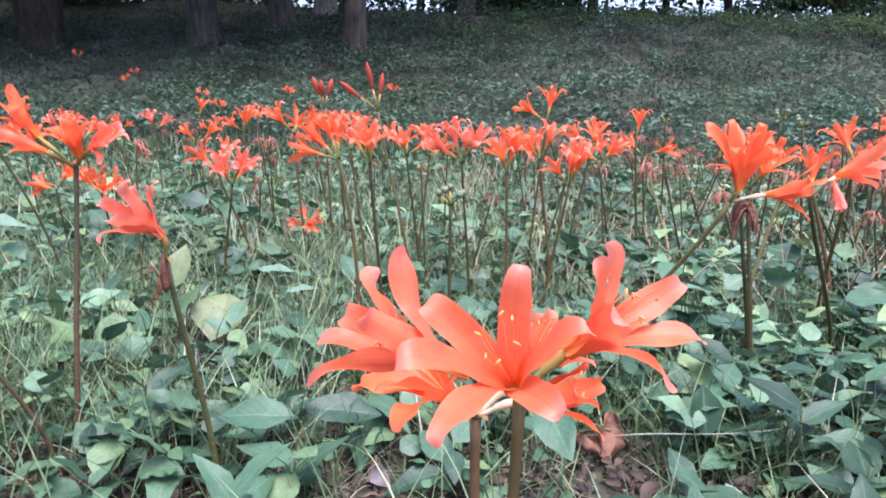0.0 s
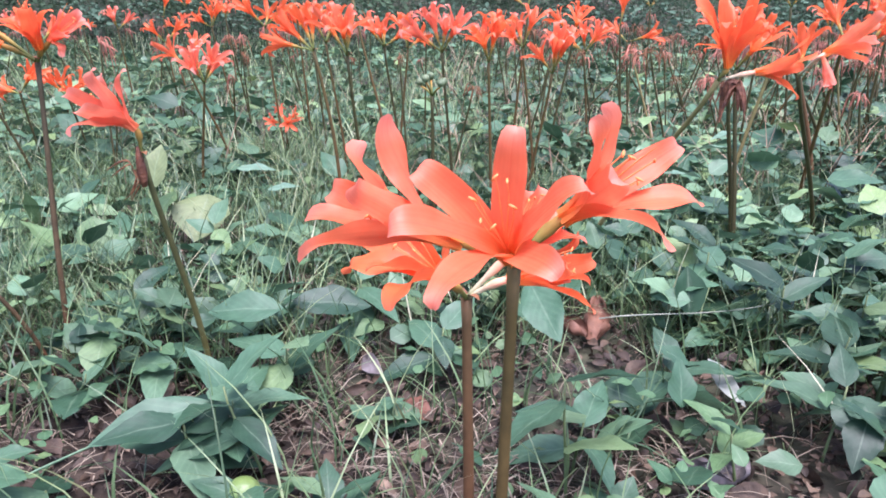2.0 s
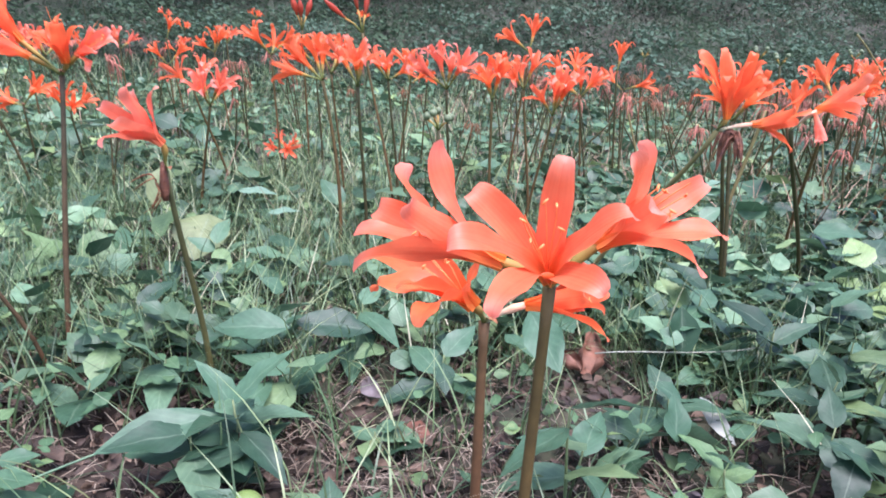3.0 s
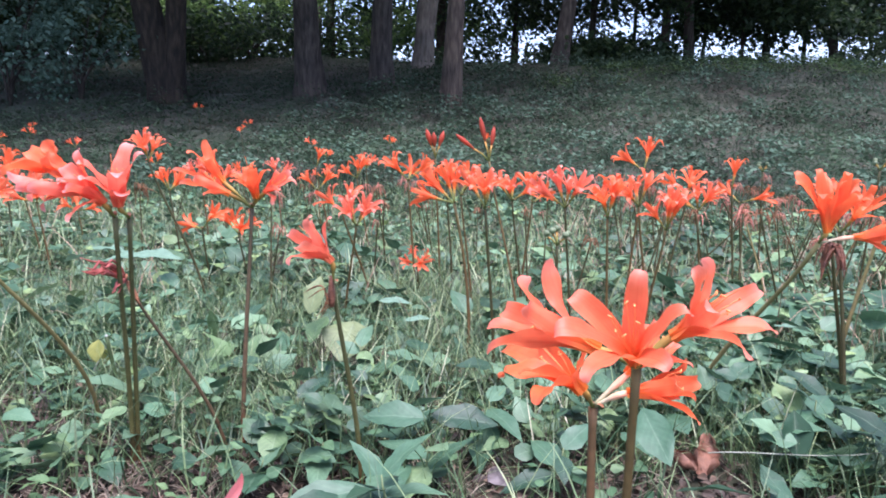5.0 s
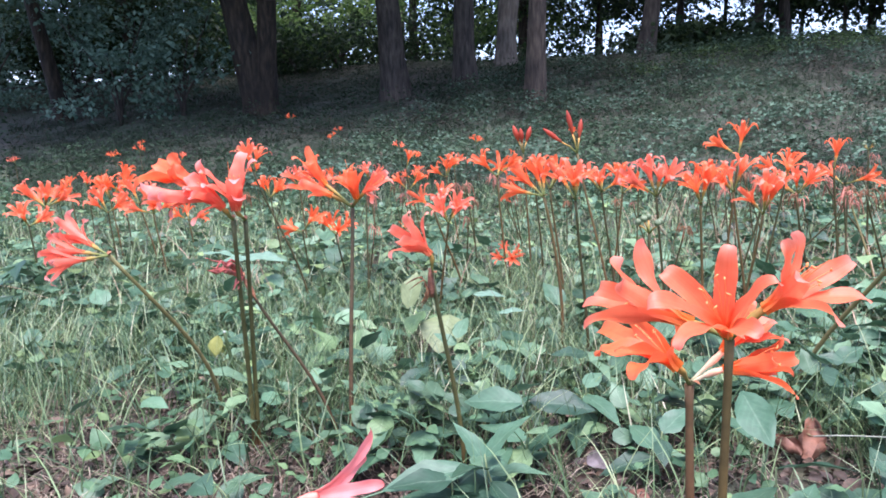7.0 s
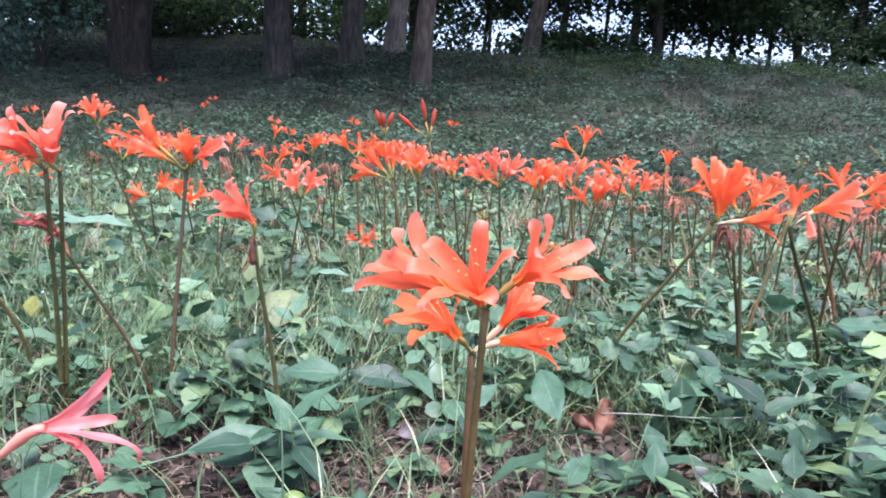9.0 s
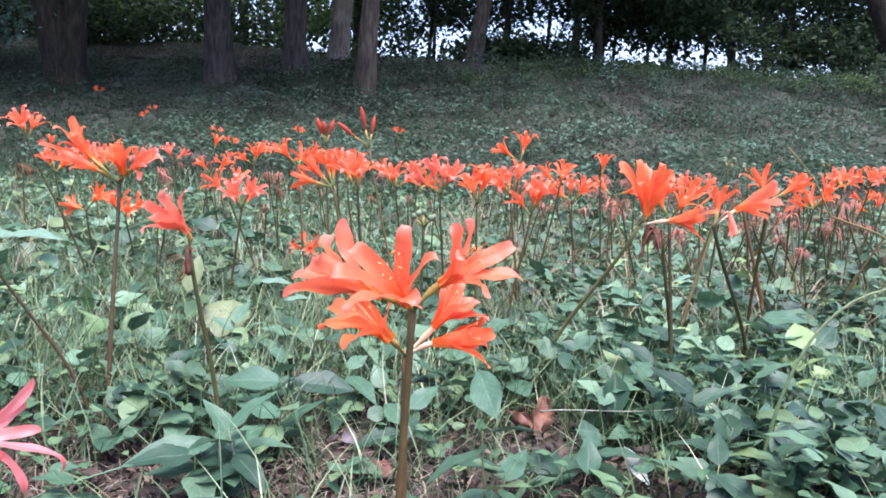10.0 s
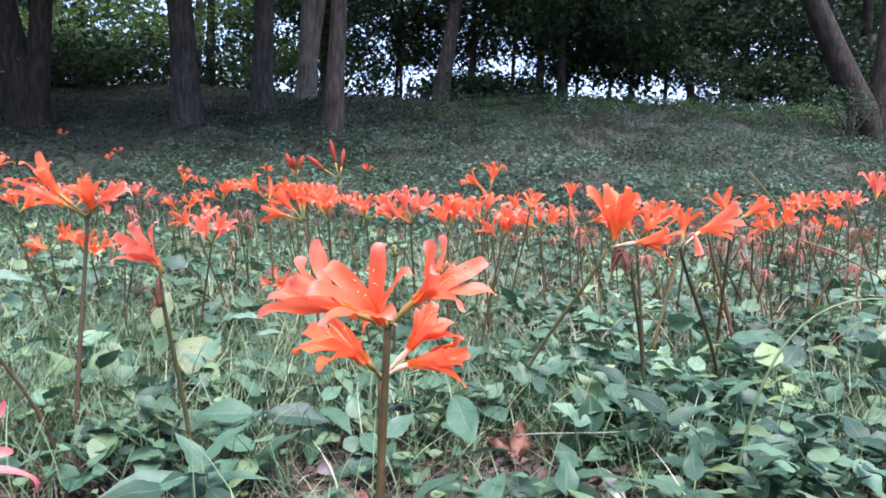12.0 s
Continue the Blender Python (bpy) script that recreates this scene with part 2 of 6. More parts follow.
def soil_material():
    m, n, l, bs = material("soil")
    col = ramp(n, l, noise_out(n, l, 28.0, 5.0), [(0.25, (0.012, 0.008, 0.005)), (0.5, (0.030, 0.020, 0.012)), (0.75, (0.07, 0.05, 0.032))])
    green = ramp(n, l, noise_out(n, l, 40.0, 4.0), [(0.3, (0.020, 0.036, 0.016)), (0.7, (0.060, 0.090, 0.040))])
    where = n.new("ShaderNodeRGBToBW")
    l.new(ramp(n, l, noise_out(n, l, 0.9, 4.0), [(0.42, (0, 0, 0)), (0.62, (0.8, 0.8, 0.8))]), where.inputs[0])
    tc, xyz = n.new("ShaderNodeTexCoord"), n.new("ShaderNodeSeparateXYZ")
    l.new(tc.outputs["Object"], xyz.inputs[0])
    sides = []
    for axis, low, high in (("X", -14.0, -11.0), ("Y", 3.0, 5.0)):
        step = n.new("ShaderNodeMapRange")
        step.inputs["From Min"].default_value, step.inputs["From Max"].default_value = low, high
        l.new(xyz.outputs[axis], step.inputs["Value"])
        step.inputs["To Max"].default_value = 0.75
        sides.append(step.outputs[0])
    both = n.new("ShaderNodeMath")
    both.operation = "MULTIPLY"
    l.new(sides[0], both.inputs[0])
    l.new(sides[1], both.inputs[1])
    moss = ramp(n, l, noise_out(n, l, 12.0, 5.0), [(0.3, (0.030, 0.036, 0.023)), (0.55, (0.046, 0.056, 0.036)), (0.75, (0.085, 0.078, 0.058))])
    col = mixed(n, l, "MIX", where.outputs[0], col, green)
    l.new(mixed(n, l, "MIX", both.outputs[0], col, moss), bs.inputs["Base Color"])
    bs.inputs["Roughness"].default_value = 0.95
    bump(n, l, noise_out(n, l, 70.0, 3.0), 0.6, 0.006, bs)
    return m


M_SOIL = soil_material()


def bark_material(name, stops):
    """Bark: furrows drawn out along the trunk, moss-grey blotches."""
    m, n, l, bs = material(name)
    tc, mp, nz = n.new("ShaderNodeTexCoord"), n.new("ShaderNodeMapping"), n.new("ShaderNodeTexNoise")
    mp.inputs["Scale"].default_value = (24, 24, 5.0)
    nz.inputs["Scale"].default_value, nz.inputs["Detail"].default_value = 1.0, 6.0
    l.new(tc.outputs["Object"], mp.inputs["Vector"])
    l.new(mp.outputs["Vector"], nz.inputs["Vector"])
    col = ramp(n, l, nz.outputs["Fac"], stops)
    blot = ramp(n, l, noise_out(n, l, 2.5, 4.0), [(0.3, (0.6, 0.62, 0.6)), (0.7, (1.25, 1.2, 1.1))])
    l.new(mixed(n, l, "MULTIPLY", 1.0, col, blot), bs.inputs["Base Color"])
    bs.inputs["Roughness"].default_value = 0.95
    bump(n, l, nz.outputs["Fac"], 1.0, 0.03, bs)
    return m


M_BARK = bark_material("bark", [(0.32, (0.0150, 0.0125, 0.0105)), (0.5, (0.0400, 0.0345, 0.0290)), (0.70, (0.0780, 0.0680, 0.0570))])
M_BARK_WARM = bark_material("bark_warm", [(0.32, (0.0220, 0.0160, 0.0115)), (0.5, (0.0600, 0.0460, 0.0350)), (0.70, (0.1050, 0.0830, 0.0640))])
# darker copy of the bark, with the shade on these trunks in its colour
M_BARK_SHADED = bark_material("bark_shaded", [(0.35, (0.0080, 0.0060, 0.0039)), (0.5, (0.0200, 0.0150, 0.0094)), (0.68, (0.0450, 0.0340, 0.0218))])
M_BARK_PALE = bark_material("bark_pale", [(0.3, (0.07, 0.062, 0.055)), (0.7, (0.19, 0.175, 0.16))])
# brighter crown leaf: sunlight on the left foliage is put into the colour
M_CROWN_SUNLIT = leaf_material("crown_leaf_sunlit", [(0.0, (0.060, 0.120, 0.038)), (0.5, (0.100, 0.180, 0.052)), (0.85, (0.145, 0.235, 0.068)),
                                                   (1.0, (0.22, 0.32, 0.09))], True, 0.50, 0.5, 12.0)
# crown leaf kept very dark: canopy shade and backlight are painted into its colour
M_CROWN_SHADED = leaf_material("crown_leaf_shaded", [(0.0, (0.018, 0.038, 0.020)), (0.5, (0.030, 0.058, 0.028)), (0.85, (0.048, 0.084, 0.036)),
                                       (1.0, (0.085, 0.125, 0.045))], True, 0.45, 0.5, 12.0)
# pale bluish leaf: the sky's reflection on the left shrubs is painted in
M_SPRAY_SKYLIT = leaf_material("spray_leaf_skylit", [(0.0, (0.070, 0.130, 0.098)), (0.5, (0.105, 0.185, 0.138)), (1.0, (0.15, 0.235, 0.175))], True, 0.25, 0.6, 20.0)
M_TUFT = leaf_material("tuft_leaf", [(0.0, (0.066, 0.114, 0.078)), (0.5, (0.086, 0.142, 0.098)), (1.0, (0.106, 0.168, 0.116))], True, 0.25, 0.85, 20.0, 0.0, 0.15)
M_CREST = leaf_material("crest_leaf", [(0.0, (0.075, 0.125, 0.050)), (1.0, (0.115, 0.175, 0.072))], True, 0.35, 0.8, 20.0, 0.0, 0.15)
M_HILL = leaf_material("hill_leaf", [(0.0, (0.041, 0.072, 0.045)), (0.5, (0.049, 0.083, 0.052)), (1.0, (0.058, 0.095, 0.058))], True, 0.30, 0.9, 5.0, 1.1, 0.05)


# ---- shapes ----
def smooth(a, b, x):
    t = np.clip((x - a) / (b - a), 0, 1)
    return t * t * (3 - 2 * t)


def lie(x, y):
    """Height of the ground: a flat bed that rises into a wooded bank."""
    x, y = np.asarray(x, float), np.asarray(y, float)
    steep = 0.87 + 0.19 * smooth(-1.0, 2.2, x)
    crest = 12.4 - 1.6 * smooth(-1.2, 1.6, x)
    up = steep * (np.clip(np.minimum(y, crest) - 3.2, 0, None) / 5.8) ** 1.65
    down = np.clip(y - crest, 0, 40)
    z = up - 0.05 * down
    z = z + 0.012 * np.sin(5.1 * x + 1.3) * np.sin(4.3 * y + 0.4) * smooth(0.9, 1.6, y)
    z = z + 0.05 * np.sin(1.3 * x + 0.5) * np.sin(1.1 * y) * smooth(4.5, 7.0, y) * (1 - smooth(14, 20, y))
    return z


def mesh_of(name, verts, faces, uvs=None, shade=True):
    me = bpy.data.meshes.new(name)
    me.from_pydata([tuple(v) for v in verts], [], faces)
    if uvs is not None:
        layer = me.uv_layers.new(name="UVMap")
        flat = np.asarray(uvs, np.float32)[[i for f in faces for i in f]].ravel()
        layer.data.foreach_set("uv", flat)
    if shade:
        me.polygons.foreach_set("use_smooth", [True] * len(me.polygons))
    me.update()
    return me


def scatter(name, shape, pos, turn, scale, mat):
    """One mesh of many like pieces: shape = (verts, quads, uvs), turn = n x 3 x 3, scale = n or n x 3."""
    tv, tf, tu = (np.asarray(a) for a in shape)
    n, k = len(pos), len(tv)
    scale = np.asarray(scale, float)
    if scale.ndim == 1:
        scale = np.repeat(scale[:, None], 3, 1)
    v = np.einsum("nij,nkj->nki", turn, tv[None] * scale[:, None, :]) + pos[:, None, :]
    f = (tf[None] + (np.arange(n) * k)[:, None, None]).reshape(-1)
    me = bpy.data.meshes.new(name)
    me.vertices.add(n * k)
    me.vertices.foreach_set("co", v.astype(np.float32).ravel())
    me.loops.add(len(f))
    me.loops.foreach_set("vertex_index", f.astype(np.int32))
    m = n * len(tf)
    me.polygons.add(m)
    me.polygons.foreach_set("loop_start", np.arange(m, dtype=np.int32) * tf.shape[1])
    me.polygons.foreach_set("use_smooth", np.ones(m, bool))
    layer = me.uv_layers.new(name="UVMap")
    layer.data.foreach_set("uv", np.tile(tu[tf.reshape(-1)], (n, 1)).astype(np.float32).ravel())
    me.materials.append(mat)
    me.update(calc_edges=True)
    me.validate()
    return me


def turns(yaw, tilt, side):
    """Rotation matrices: side about x, tilt about y, then yaw about z."""
    cy, sy, ct, st, cs, ss = np.cos(yaw), np.sin(yaw), np.cos(tilt), np.sin(tilt), np.cos(side), np.sin(side)
    z = np.zeros_like(yaw)
    o = np.ones_like(yaw)
    rz = np.stack([cy, -sy, z, sy, cy, z, z, z, o], -1).reshape(-1, 3, 3)
    ry = np.stack([ct, z, st, z, o, z, -st, z, ct], -1).reshape(-1, 3, 3)
    rx = np.stack([o, z, z, z, cs, -ss, z, ss, cs], -1).reshape(-1, 3, 3)
    return rz @ ry @ rx


def leaf_shape(length, width, steps=6, fold=0.22, droop=0.25, peak=0.31, across=2, heart=0.10):
    """A leaf from the origin along +x: folded on its midrib, arched, pointed."""
    v, f, u = [], [], []
    cols = across * 2 + 1
    for i in range(steps + 1):
        s = i / steps
        w = (1 - (1 - min(s / peak, 1.0)) ** 2.2) ** 0.55 * (1 - (max(s - peak, 0.0) / (1 - peak)) ** 1.45) ** 1.05
        w = width * 0.5 * (w * (1 + (0.035 * (-1) ** i if steps > 6 else 0.0)) + 0.015)
        for j in range(cols):
            a = (j - across) / across
            z = abs(a) * w * fold - droop * length * s * s * 0.6 + 0.10 * length * s + 0.10 * w * np.sin(9 * s + 3 * a) * abs(a) + 0.05 * w * np.cos(14 * s + 5 * a)
            v.append((length * (s - heart * abs(a) * (1 - min(s / 0.3, 1.0)) ** 2), a * w, z))
            u.append((0.5 + a * 0.5, s))
    for i in range(steps):
        for j in range(cols - 1):
            a = i * cols + j
            f.append((a, a + cols, a + cols + 1, a + 1))
    return v, f, u


def blade_shape(steps=4, bend=0.5):
    """A grass blade, 1 high and 1 wide at its foot, bent along +x."""
    v, f, u = [], [], []
    for i in range(steps + 1):
        s = i / steps
        w = 0.5 * (1 - s ** 2.2) + 0.02
        for a in (-1, 1):
            v.append((bend * s * s, a * w, s * (1 - 0.28 * bend * s)))
            u.append((0.5 + 0.4 * a, s))
    for i in range(steps):
        f.append((2 * i, 2 * i + 1, 2 * i + 3, 2 * i + 2))
    return v, f, u


def bez(p, s):
    a, b, c, d = (np.asarray(q, float) for q in p)
    s = np.asarray(s, float)[:, None]
    return a * (1 - s) ** 3 + 3 * b * s * (1 - s) ** 2 + 3 * c * s * s * (1 - s) + d * s ** 3


def tube(points, radii, sides=7, cap=True):
    """A tube along points: verts, faces, uvs."""
    p = np.asarray(points, float)
    v, f, u = [], [], []
    n = len(p)
    ref = np.array((0.31, 0.94, 0.12))
    for i in range(n):
        d = p[min(i + 1, n - 1)] - p[max(i - 1, 0)]
        d = d / (np.linalg.norm(d) + 1e-12)
        a = np.cross(d, ref)
        a /= np.linalg.norm(a) + 1e-12
        b = np.cross(d, a)
        for j in range(sides):
            t = 2 * np.pi * j / sides
            v.append(p[i] + radii[i] * (np.cos(t) * a + np.sin(t) * b))
            u.append((j / sides, i / (n - 1)))
    for i in range(n - 1):
        for j in range(sides):
            k = (j + 1) % sides
            f.append((i * sides + j, i * sides + k, (i + 1) * sides + k, (i + 1) * sides + j))
    if cap:
        f.append(tuple(range(sides))[::-1])
        f.append(tuple((n - 1) * sides + j for j in range(sides)))
    return v, f, u


def joined(pieces):
    v, f, u = [], [], []
    for pv, pf, pu in pieces:
        k = len(v)
        v += [tuple(q) for q in pv]
        u += list(pu)
        f += [tuple(i + k for i in q) for q in pf]
    return v, f, u


def part(name, me, parent, mat=None, m=None, label=""):
    ob = new(name, me)
    if mat and not me.materials:
        me.materials.append(mat)
    if parent:
        ob.parent = parent
    if m is not None:
        ob.matrix_basis = m
    return tagged(ob, label=label)


def thing(name, at, label, category, group="", kind=""):
    ob = new(name)
    ob.empty_display_size = 0.02
    ob.location = at
    return tagged(ob, label, category, group, kind)


# ---- ground ----
def ground_sheet():
    gx = np.concatenate([-np.geomspace(2500, 8, 26), np.linspace(-7.5, -2.2, 54), np.linspace(-2.1, 2.6, 95), np.linspace(2.7, 8, 54),
                         np.geomspace(8.5, 2500, 26)])
    gy = np.concatenate([-np.geomspace(2500, 1.2, 30), np.linspace(-1.1, 3.4, 92), np.linspace(3.5, 15, 116), np.geomspace(15.5, 2500, 30)])
    xx, yy = np.meshgrid(gx, gy)
    zz = lie(xx, yy)
    near = (np.abs(xx) < 8) & (yy > -1.2) & (yy < 15)
    zz = zz + np.where(near, RNG.normal(0, 0.004, xx.shape) * (1 + 4 * smooth(4, 7, yy)), 0)
    nx, ny = len(gx), len(gy)
    v = np.stack([xx, yy, zz], -1).reshape(-1, 3)
    i, j = np.meshgrid(np.arange(nx - 1), np.arange(ny - 1))
    a = (j * nx + i).ravel()
    f = np.stack([a, a + 1, a + nx + 1, a + nx], 1)
    me = mesh_of("ground", v, [tuple(int(q) for q in r) for r in f])
    me.materials.append(M_SOIL)
    return tagged(new("ground", me), "dark leaf-littered soil of a flower bed rising into a bank", "ground", kind="structure")


ground_sheet()

# ---- trees on the bank ----
CROWN_LEAF = (((0, 0, 0), (0.42, 0.3, 0.06), (1, 0, -0.08), (0.42, -0.3, 0.06)), ((0, 3, 2), (0, 2, 1)), ((0.5, 0), (1, 0.4), (0.5, 1), (0, 0.4)))


def trunk_mesh(points, r0, r1, flare=1.7, sides=18, rough=0.07, seed=0):
    rng = np.random.default_rng(seed)
    n = len(points)
    s = np.linspace(0, 1, n)
    rad = r0 + (r1 - r0) * s
    rad = rad * (1 + (flare - 1) * np.exp(-s * n / 1.9))
    v, f, u = tube(points, rad, sides)
    v = np.array(v)
    ph = rng.uniform(0, 6, 3)
    for i in range(n):
        for j in range(sides):
            t = 2 * np.pi * j / sides
            k = 1 + rough * (np.sin(3 * t + ph[0]) * 0.8 * np.exp(-i / 3) + 0.5 * np.sin(7 * t + ph[1] + 0.5 * i) + 0.35 * rng.normal())
            v[i * sides + j] = points[i] + (v[i * sides + j] - points[i]) * k
    return v, f, u


def crown_mesh(clumps, per, spread, size, seed, mat=None):
    rng = np.random.default_rng(seed)
    c = np.repeat(np.asarray(clumps), per, 0)
    n = len(c)
    pos = c + rng.normal(0, 1, (n, 3)) * np.array((spread, spread, spread * 0.55))
    rot = turns(rng.uniform(0, 6.28, n), rng.normal(0.35, 0.5, n), rng.normal(0, 0.6, n))
    return scatter("crown", CROWN_LEAF, pos, rot, size * rng.uniform(0.6, 1.35, n), mat or M_CROWN_SHADED)


def tree(name, x, y, r, height, top, crown_z, crown_r, clumps, per, size, spread, seed, label, bark=None, forks=(), limbs=5, low=0.0, leaf=None):
    """top: shift of the trunk's head; low: share of the clumps that hang low under the crown."""
    rng = np.random.default_rng(seed)
    bark = bark or M_BARK
    z0 = float(lie(x, y)) - 0.12
    root = thing(name, (x, y, z0), label, "tree", "trees on the bank")
    n = 16
    s = np.linspace(0, 1, n) ** 1.5
    path = np.stack([top[0] * s + 0.03 * r * rng.normal(0, 1, n).cumsum(), top[1] * s, height * s], 1)
    part("trunk", mesh_of("trunk", *trunk_mesh(path, r, r * 0.55, seed=seed)), root, bark)
    for fx, fy, fr, fz in forks:
        q = np.stack([fx * s, fy * s, -0.05 + (fz + 0.05) * s], 1)
        part("trunk", mesh_of("trunk", *trunk_mesh(q, fr, fr * 0.55, 1.9, seed=seed + 7)), root, bark)
    heads = []
    for k in range(limbs):
        a = 6.283 * (k + rng.uniform(-0.3, 0.3)) / limbs
        b = path[int(n * rng.uniform(0.55, 0.9))]
        e = np.array((top[0], top[1], crown_z)) + np.array((np.cos(a), np.sin(a), 0)) * crown_r * rng.uniform(0.5, 0.85) + (0, 0, rng.uniform(-0.4, 0.8))
        q = bez((b, b + (e - b) * 0.3 + (0, 0, 0.5), b + (e - b) * 0.7 + (0, 0, 0.4), e), np.linspace(0, 1, 7))
        part("limb", mesh_of("limb", *tube(q, np.linspace(r * 0.4, r * 0.1, 7), 7)), root, bark)
        heads.append(e)
    cl = []
    for i in range(clumps):
        d = rng.normal(0, 1, 3)
        d /= np.linalg.norm(d)
        q = np.array((top[0], top[1], crown_z)) + d * np.array((crown_r, crown_r, crown_r * 0.55)) * rng.uniform(0.35, 1.0)
        if rng.random() < low:
            q[2] = crown_z - crown_r * 0.55 - rng.uniform(0.0, 1.1)
        cl.append(q)
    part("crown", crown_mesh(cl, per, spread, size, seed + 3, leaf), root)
    return root


BROAD = "broadleaved tree with ridged grey-brown trunk on the grassy bank"
tree("broadleaf_tree", -3.05, 9.9, 0.185, 7, (-0.15, -1.0), 4.6, 3.3, 120, 24, 0.26, 0.45, 1, BROAD)
tree("broadleaf_tree", -2.05, 10.0, 0.15, 7, (0.2, -0.9), 4.6, 3.2, 110, 14, 0.26, 0.45, 2, BROAD)
tree("broadleaf_tree", -0.97, 9.0, 0.118, 7, (0.35, -0.6), 4.6, 2.7, 80, 14, 0.26, 0.45, 3, "slender broadleaved tree with straight brown trunk on the bank", M_BARK_WARM)
tree("broadleaf_tree", -1.80, 12.1, 0.15, 7.5, (0.1, 0.4), 5.3, 3.0, 100, 14, 0.26, 0.45, 4, "broadleaved tree with smooth pale grey trunk and flared foot", M_BARK_PALE,
     ((0.75, 0.2, 0.09, 6.0),))
tree("broadleaf_tree", -4.80, 9.3, 0.20, 7, (-0.8, -1.6), 4.4, 4.2, 220, 38, 0.26, 0.5, 5, "old forked tree with spreading roots, trunk coloured dark as shaded", M_BARK_SHADED,
     ((0.95, -0.9, 0.15, 6.2), (-2.0, 0.8, 0.12, 6)), 7)
tree("broadleaf_tree", 0.41, 12.0, 0.13, 7, (0.9, 0.8), 5.2, 2.6, 60, 26, 0.26, 0.45, 6, "leaning broadleaved tree with dark trunk on the crest")
tree("broadleaf_tree", 6.25, 9.3, 0.17, 6.5, (-3.2, 0.6), 5.0, 3.0, 80, 26, 0.26, 0.45, 7, "leaning tree with thick grey trunks over the bank", M_BARK_SHADED,
     ((0.35, 0.4, 0.19, 6.4), (0.9, 0.2, 0.13, 6.0)), 6)

# added tree: its dense crown, out of view, blocks skylight from the left bank
tree("broadleaf_tree", -8.2, 9.4, 0.11, 7, (-0.3, -1.4), 4.6, 3.6, 150, 50, 0.26, 0.45, 8, "slim tree added at the edge of the bed to shade the bank", M_BARK_SHADED)

FAR = "thin-trunked tree behind the crest of the bank, crown coloured dark as shaded"
for k, (x, y, r, cz, low) in enumerate(((1.1, 14.0, 0.07, 4.3, 0.15), (2.25, 13.2, 0.085, 4.0, 0.2), (2.7, 13.0, 0.09, 4.0, 0.1), (4.4, 14.6, 0.06, 4.0, 0.25),
                                        (6.4, 14.0, 0.10, 3.9, 0.3), (8.6, 13.4, 0.12, 3.6, 0.5), (-1.9, 15.0, 0.10, 3.8, 0.3), (-0.5, 16.4, 0.05, 4.0, 0.4), (-2.4, 16.0, 0.10, 3.4, 0.45),
                                        (-4.3, 15.2, 0.10, 3.3, 0.45), (-6.6, 14.2, 0.12, 3.2, 0.5), (-9.2, 12.4, 0.14, 3.2, 0.5), (-8.3, 16.0, 0.12, 3.4, 0.5),
                                        (10.8, 15.0, 0.14, 3.6, 0.5), (-11.8, 15.0, 0.14, 3.4, 0.5), (3.6, 17.5, 0.10, 4.5, 0.2), (0.6, 18.0, 0.1, 4.3, 0.3),
                                        (7.0, 18.0, 0.12, 4.5, 0.4), (-5.6, 18.5, 0.12, 3.6, 0.5), (-11.0, 19.0, 0.12, 4.0, 0.5), (11.5, 19.0, 0.12, 4.2, 0.5),
                                        (-12.6, 11.8, 0.13, 3.2, 0.5), (-10.4, 14.0, 0.12, 3.0, 0.6), (-14.5, 14.5, 0.13, 3.4, 0.5),
                                        (3.75, 13.8, 0.035, 3.6, 0.5))):
    # trees behind on the left take the crown colour that stands for sunlit leaves
    sunlit = -9 < x < -2 and y > 14
    tree("woodland_tree", x, y, r, 6.5, (0.3 * np.sin(k * 2.1), 0.2), cz, 2.4, 22 if -6.0 < x < -4.0 else 66 if -2.0 < x < -1.5 else 62 if sunlit else 50 if -2.5 < x < 1.5 and y < 15.5 else 60 if -1 < x < 1 else 88, 100 if sunlit else 130, 0.12, 0.27, 20 + k,
         "green tree behind the bank, crown coloured as sunlit" if sunlit else FAR, None, (), 6, low, M_CROWN_SUNLIT if sunlit else None)


# the deeper wood, whose crowns close most of the sky behind the first trees
for k in range(13):
    x = -14.2 + 2.35 * k + 0.4 * np.sin(k * 1.9)
    left = 1 - smooth(-4.5, 1.0, x)
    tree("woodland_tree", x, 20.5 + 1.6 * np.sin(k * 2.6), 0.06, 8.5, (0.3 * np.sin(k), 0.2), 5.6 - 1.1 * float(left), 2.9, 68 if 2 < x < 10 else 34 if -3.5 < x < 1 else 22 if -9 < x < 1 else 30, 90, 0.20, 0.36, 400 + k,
         "tree deep in the wood, crown coloured dark as shaded", M_BARK_SHADED, (), 5, 0.45 * float(left))


def shrub(x, y, h, w, n, seed, size=0.10, leaf=None):
    """A leafy shrub: a few stems and clumps of leaves."""
    rng = np.random.default_rng(seed)
    z = float(lie(x, y))
    root = thing("shrub", (x, y, z - 0.03), "shady green leafy shrub at the edge of the wood", "shrub", "shrubs under the trees")
    cl = []
    for k in range(n):
        a, d = rng.uniform(0, 6.28), w * rng.uniform(0.2, 1)
        e = np.array((np.cos(a) * d, np.sin(a) * d * 0.7, h * rng.uniform(0.1, 1.0)))
        cl.append(e)
        if k < 7:
            q = bez(((0, 0, 0), (0, 0, h * 0.4), e * 0.8, e), np.linspace(0, 1, 6))
            part("branch", mesh_of("branch", *tube(q, np.linspace(0.02, 0.006, 6), 5)), root, M_BARK)
    part("foliage", crown_mesh(cl, int(40 * (0.11 / max(size, 0.06)) ** 1.6), 0.16, size, seed, leaf or M_CROWN_SHADED), root)


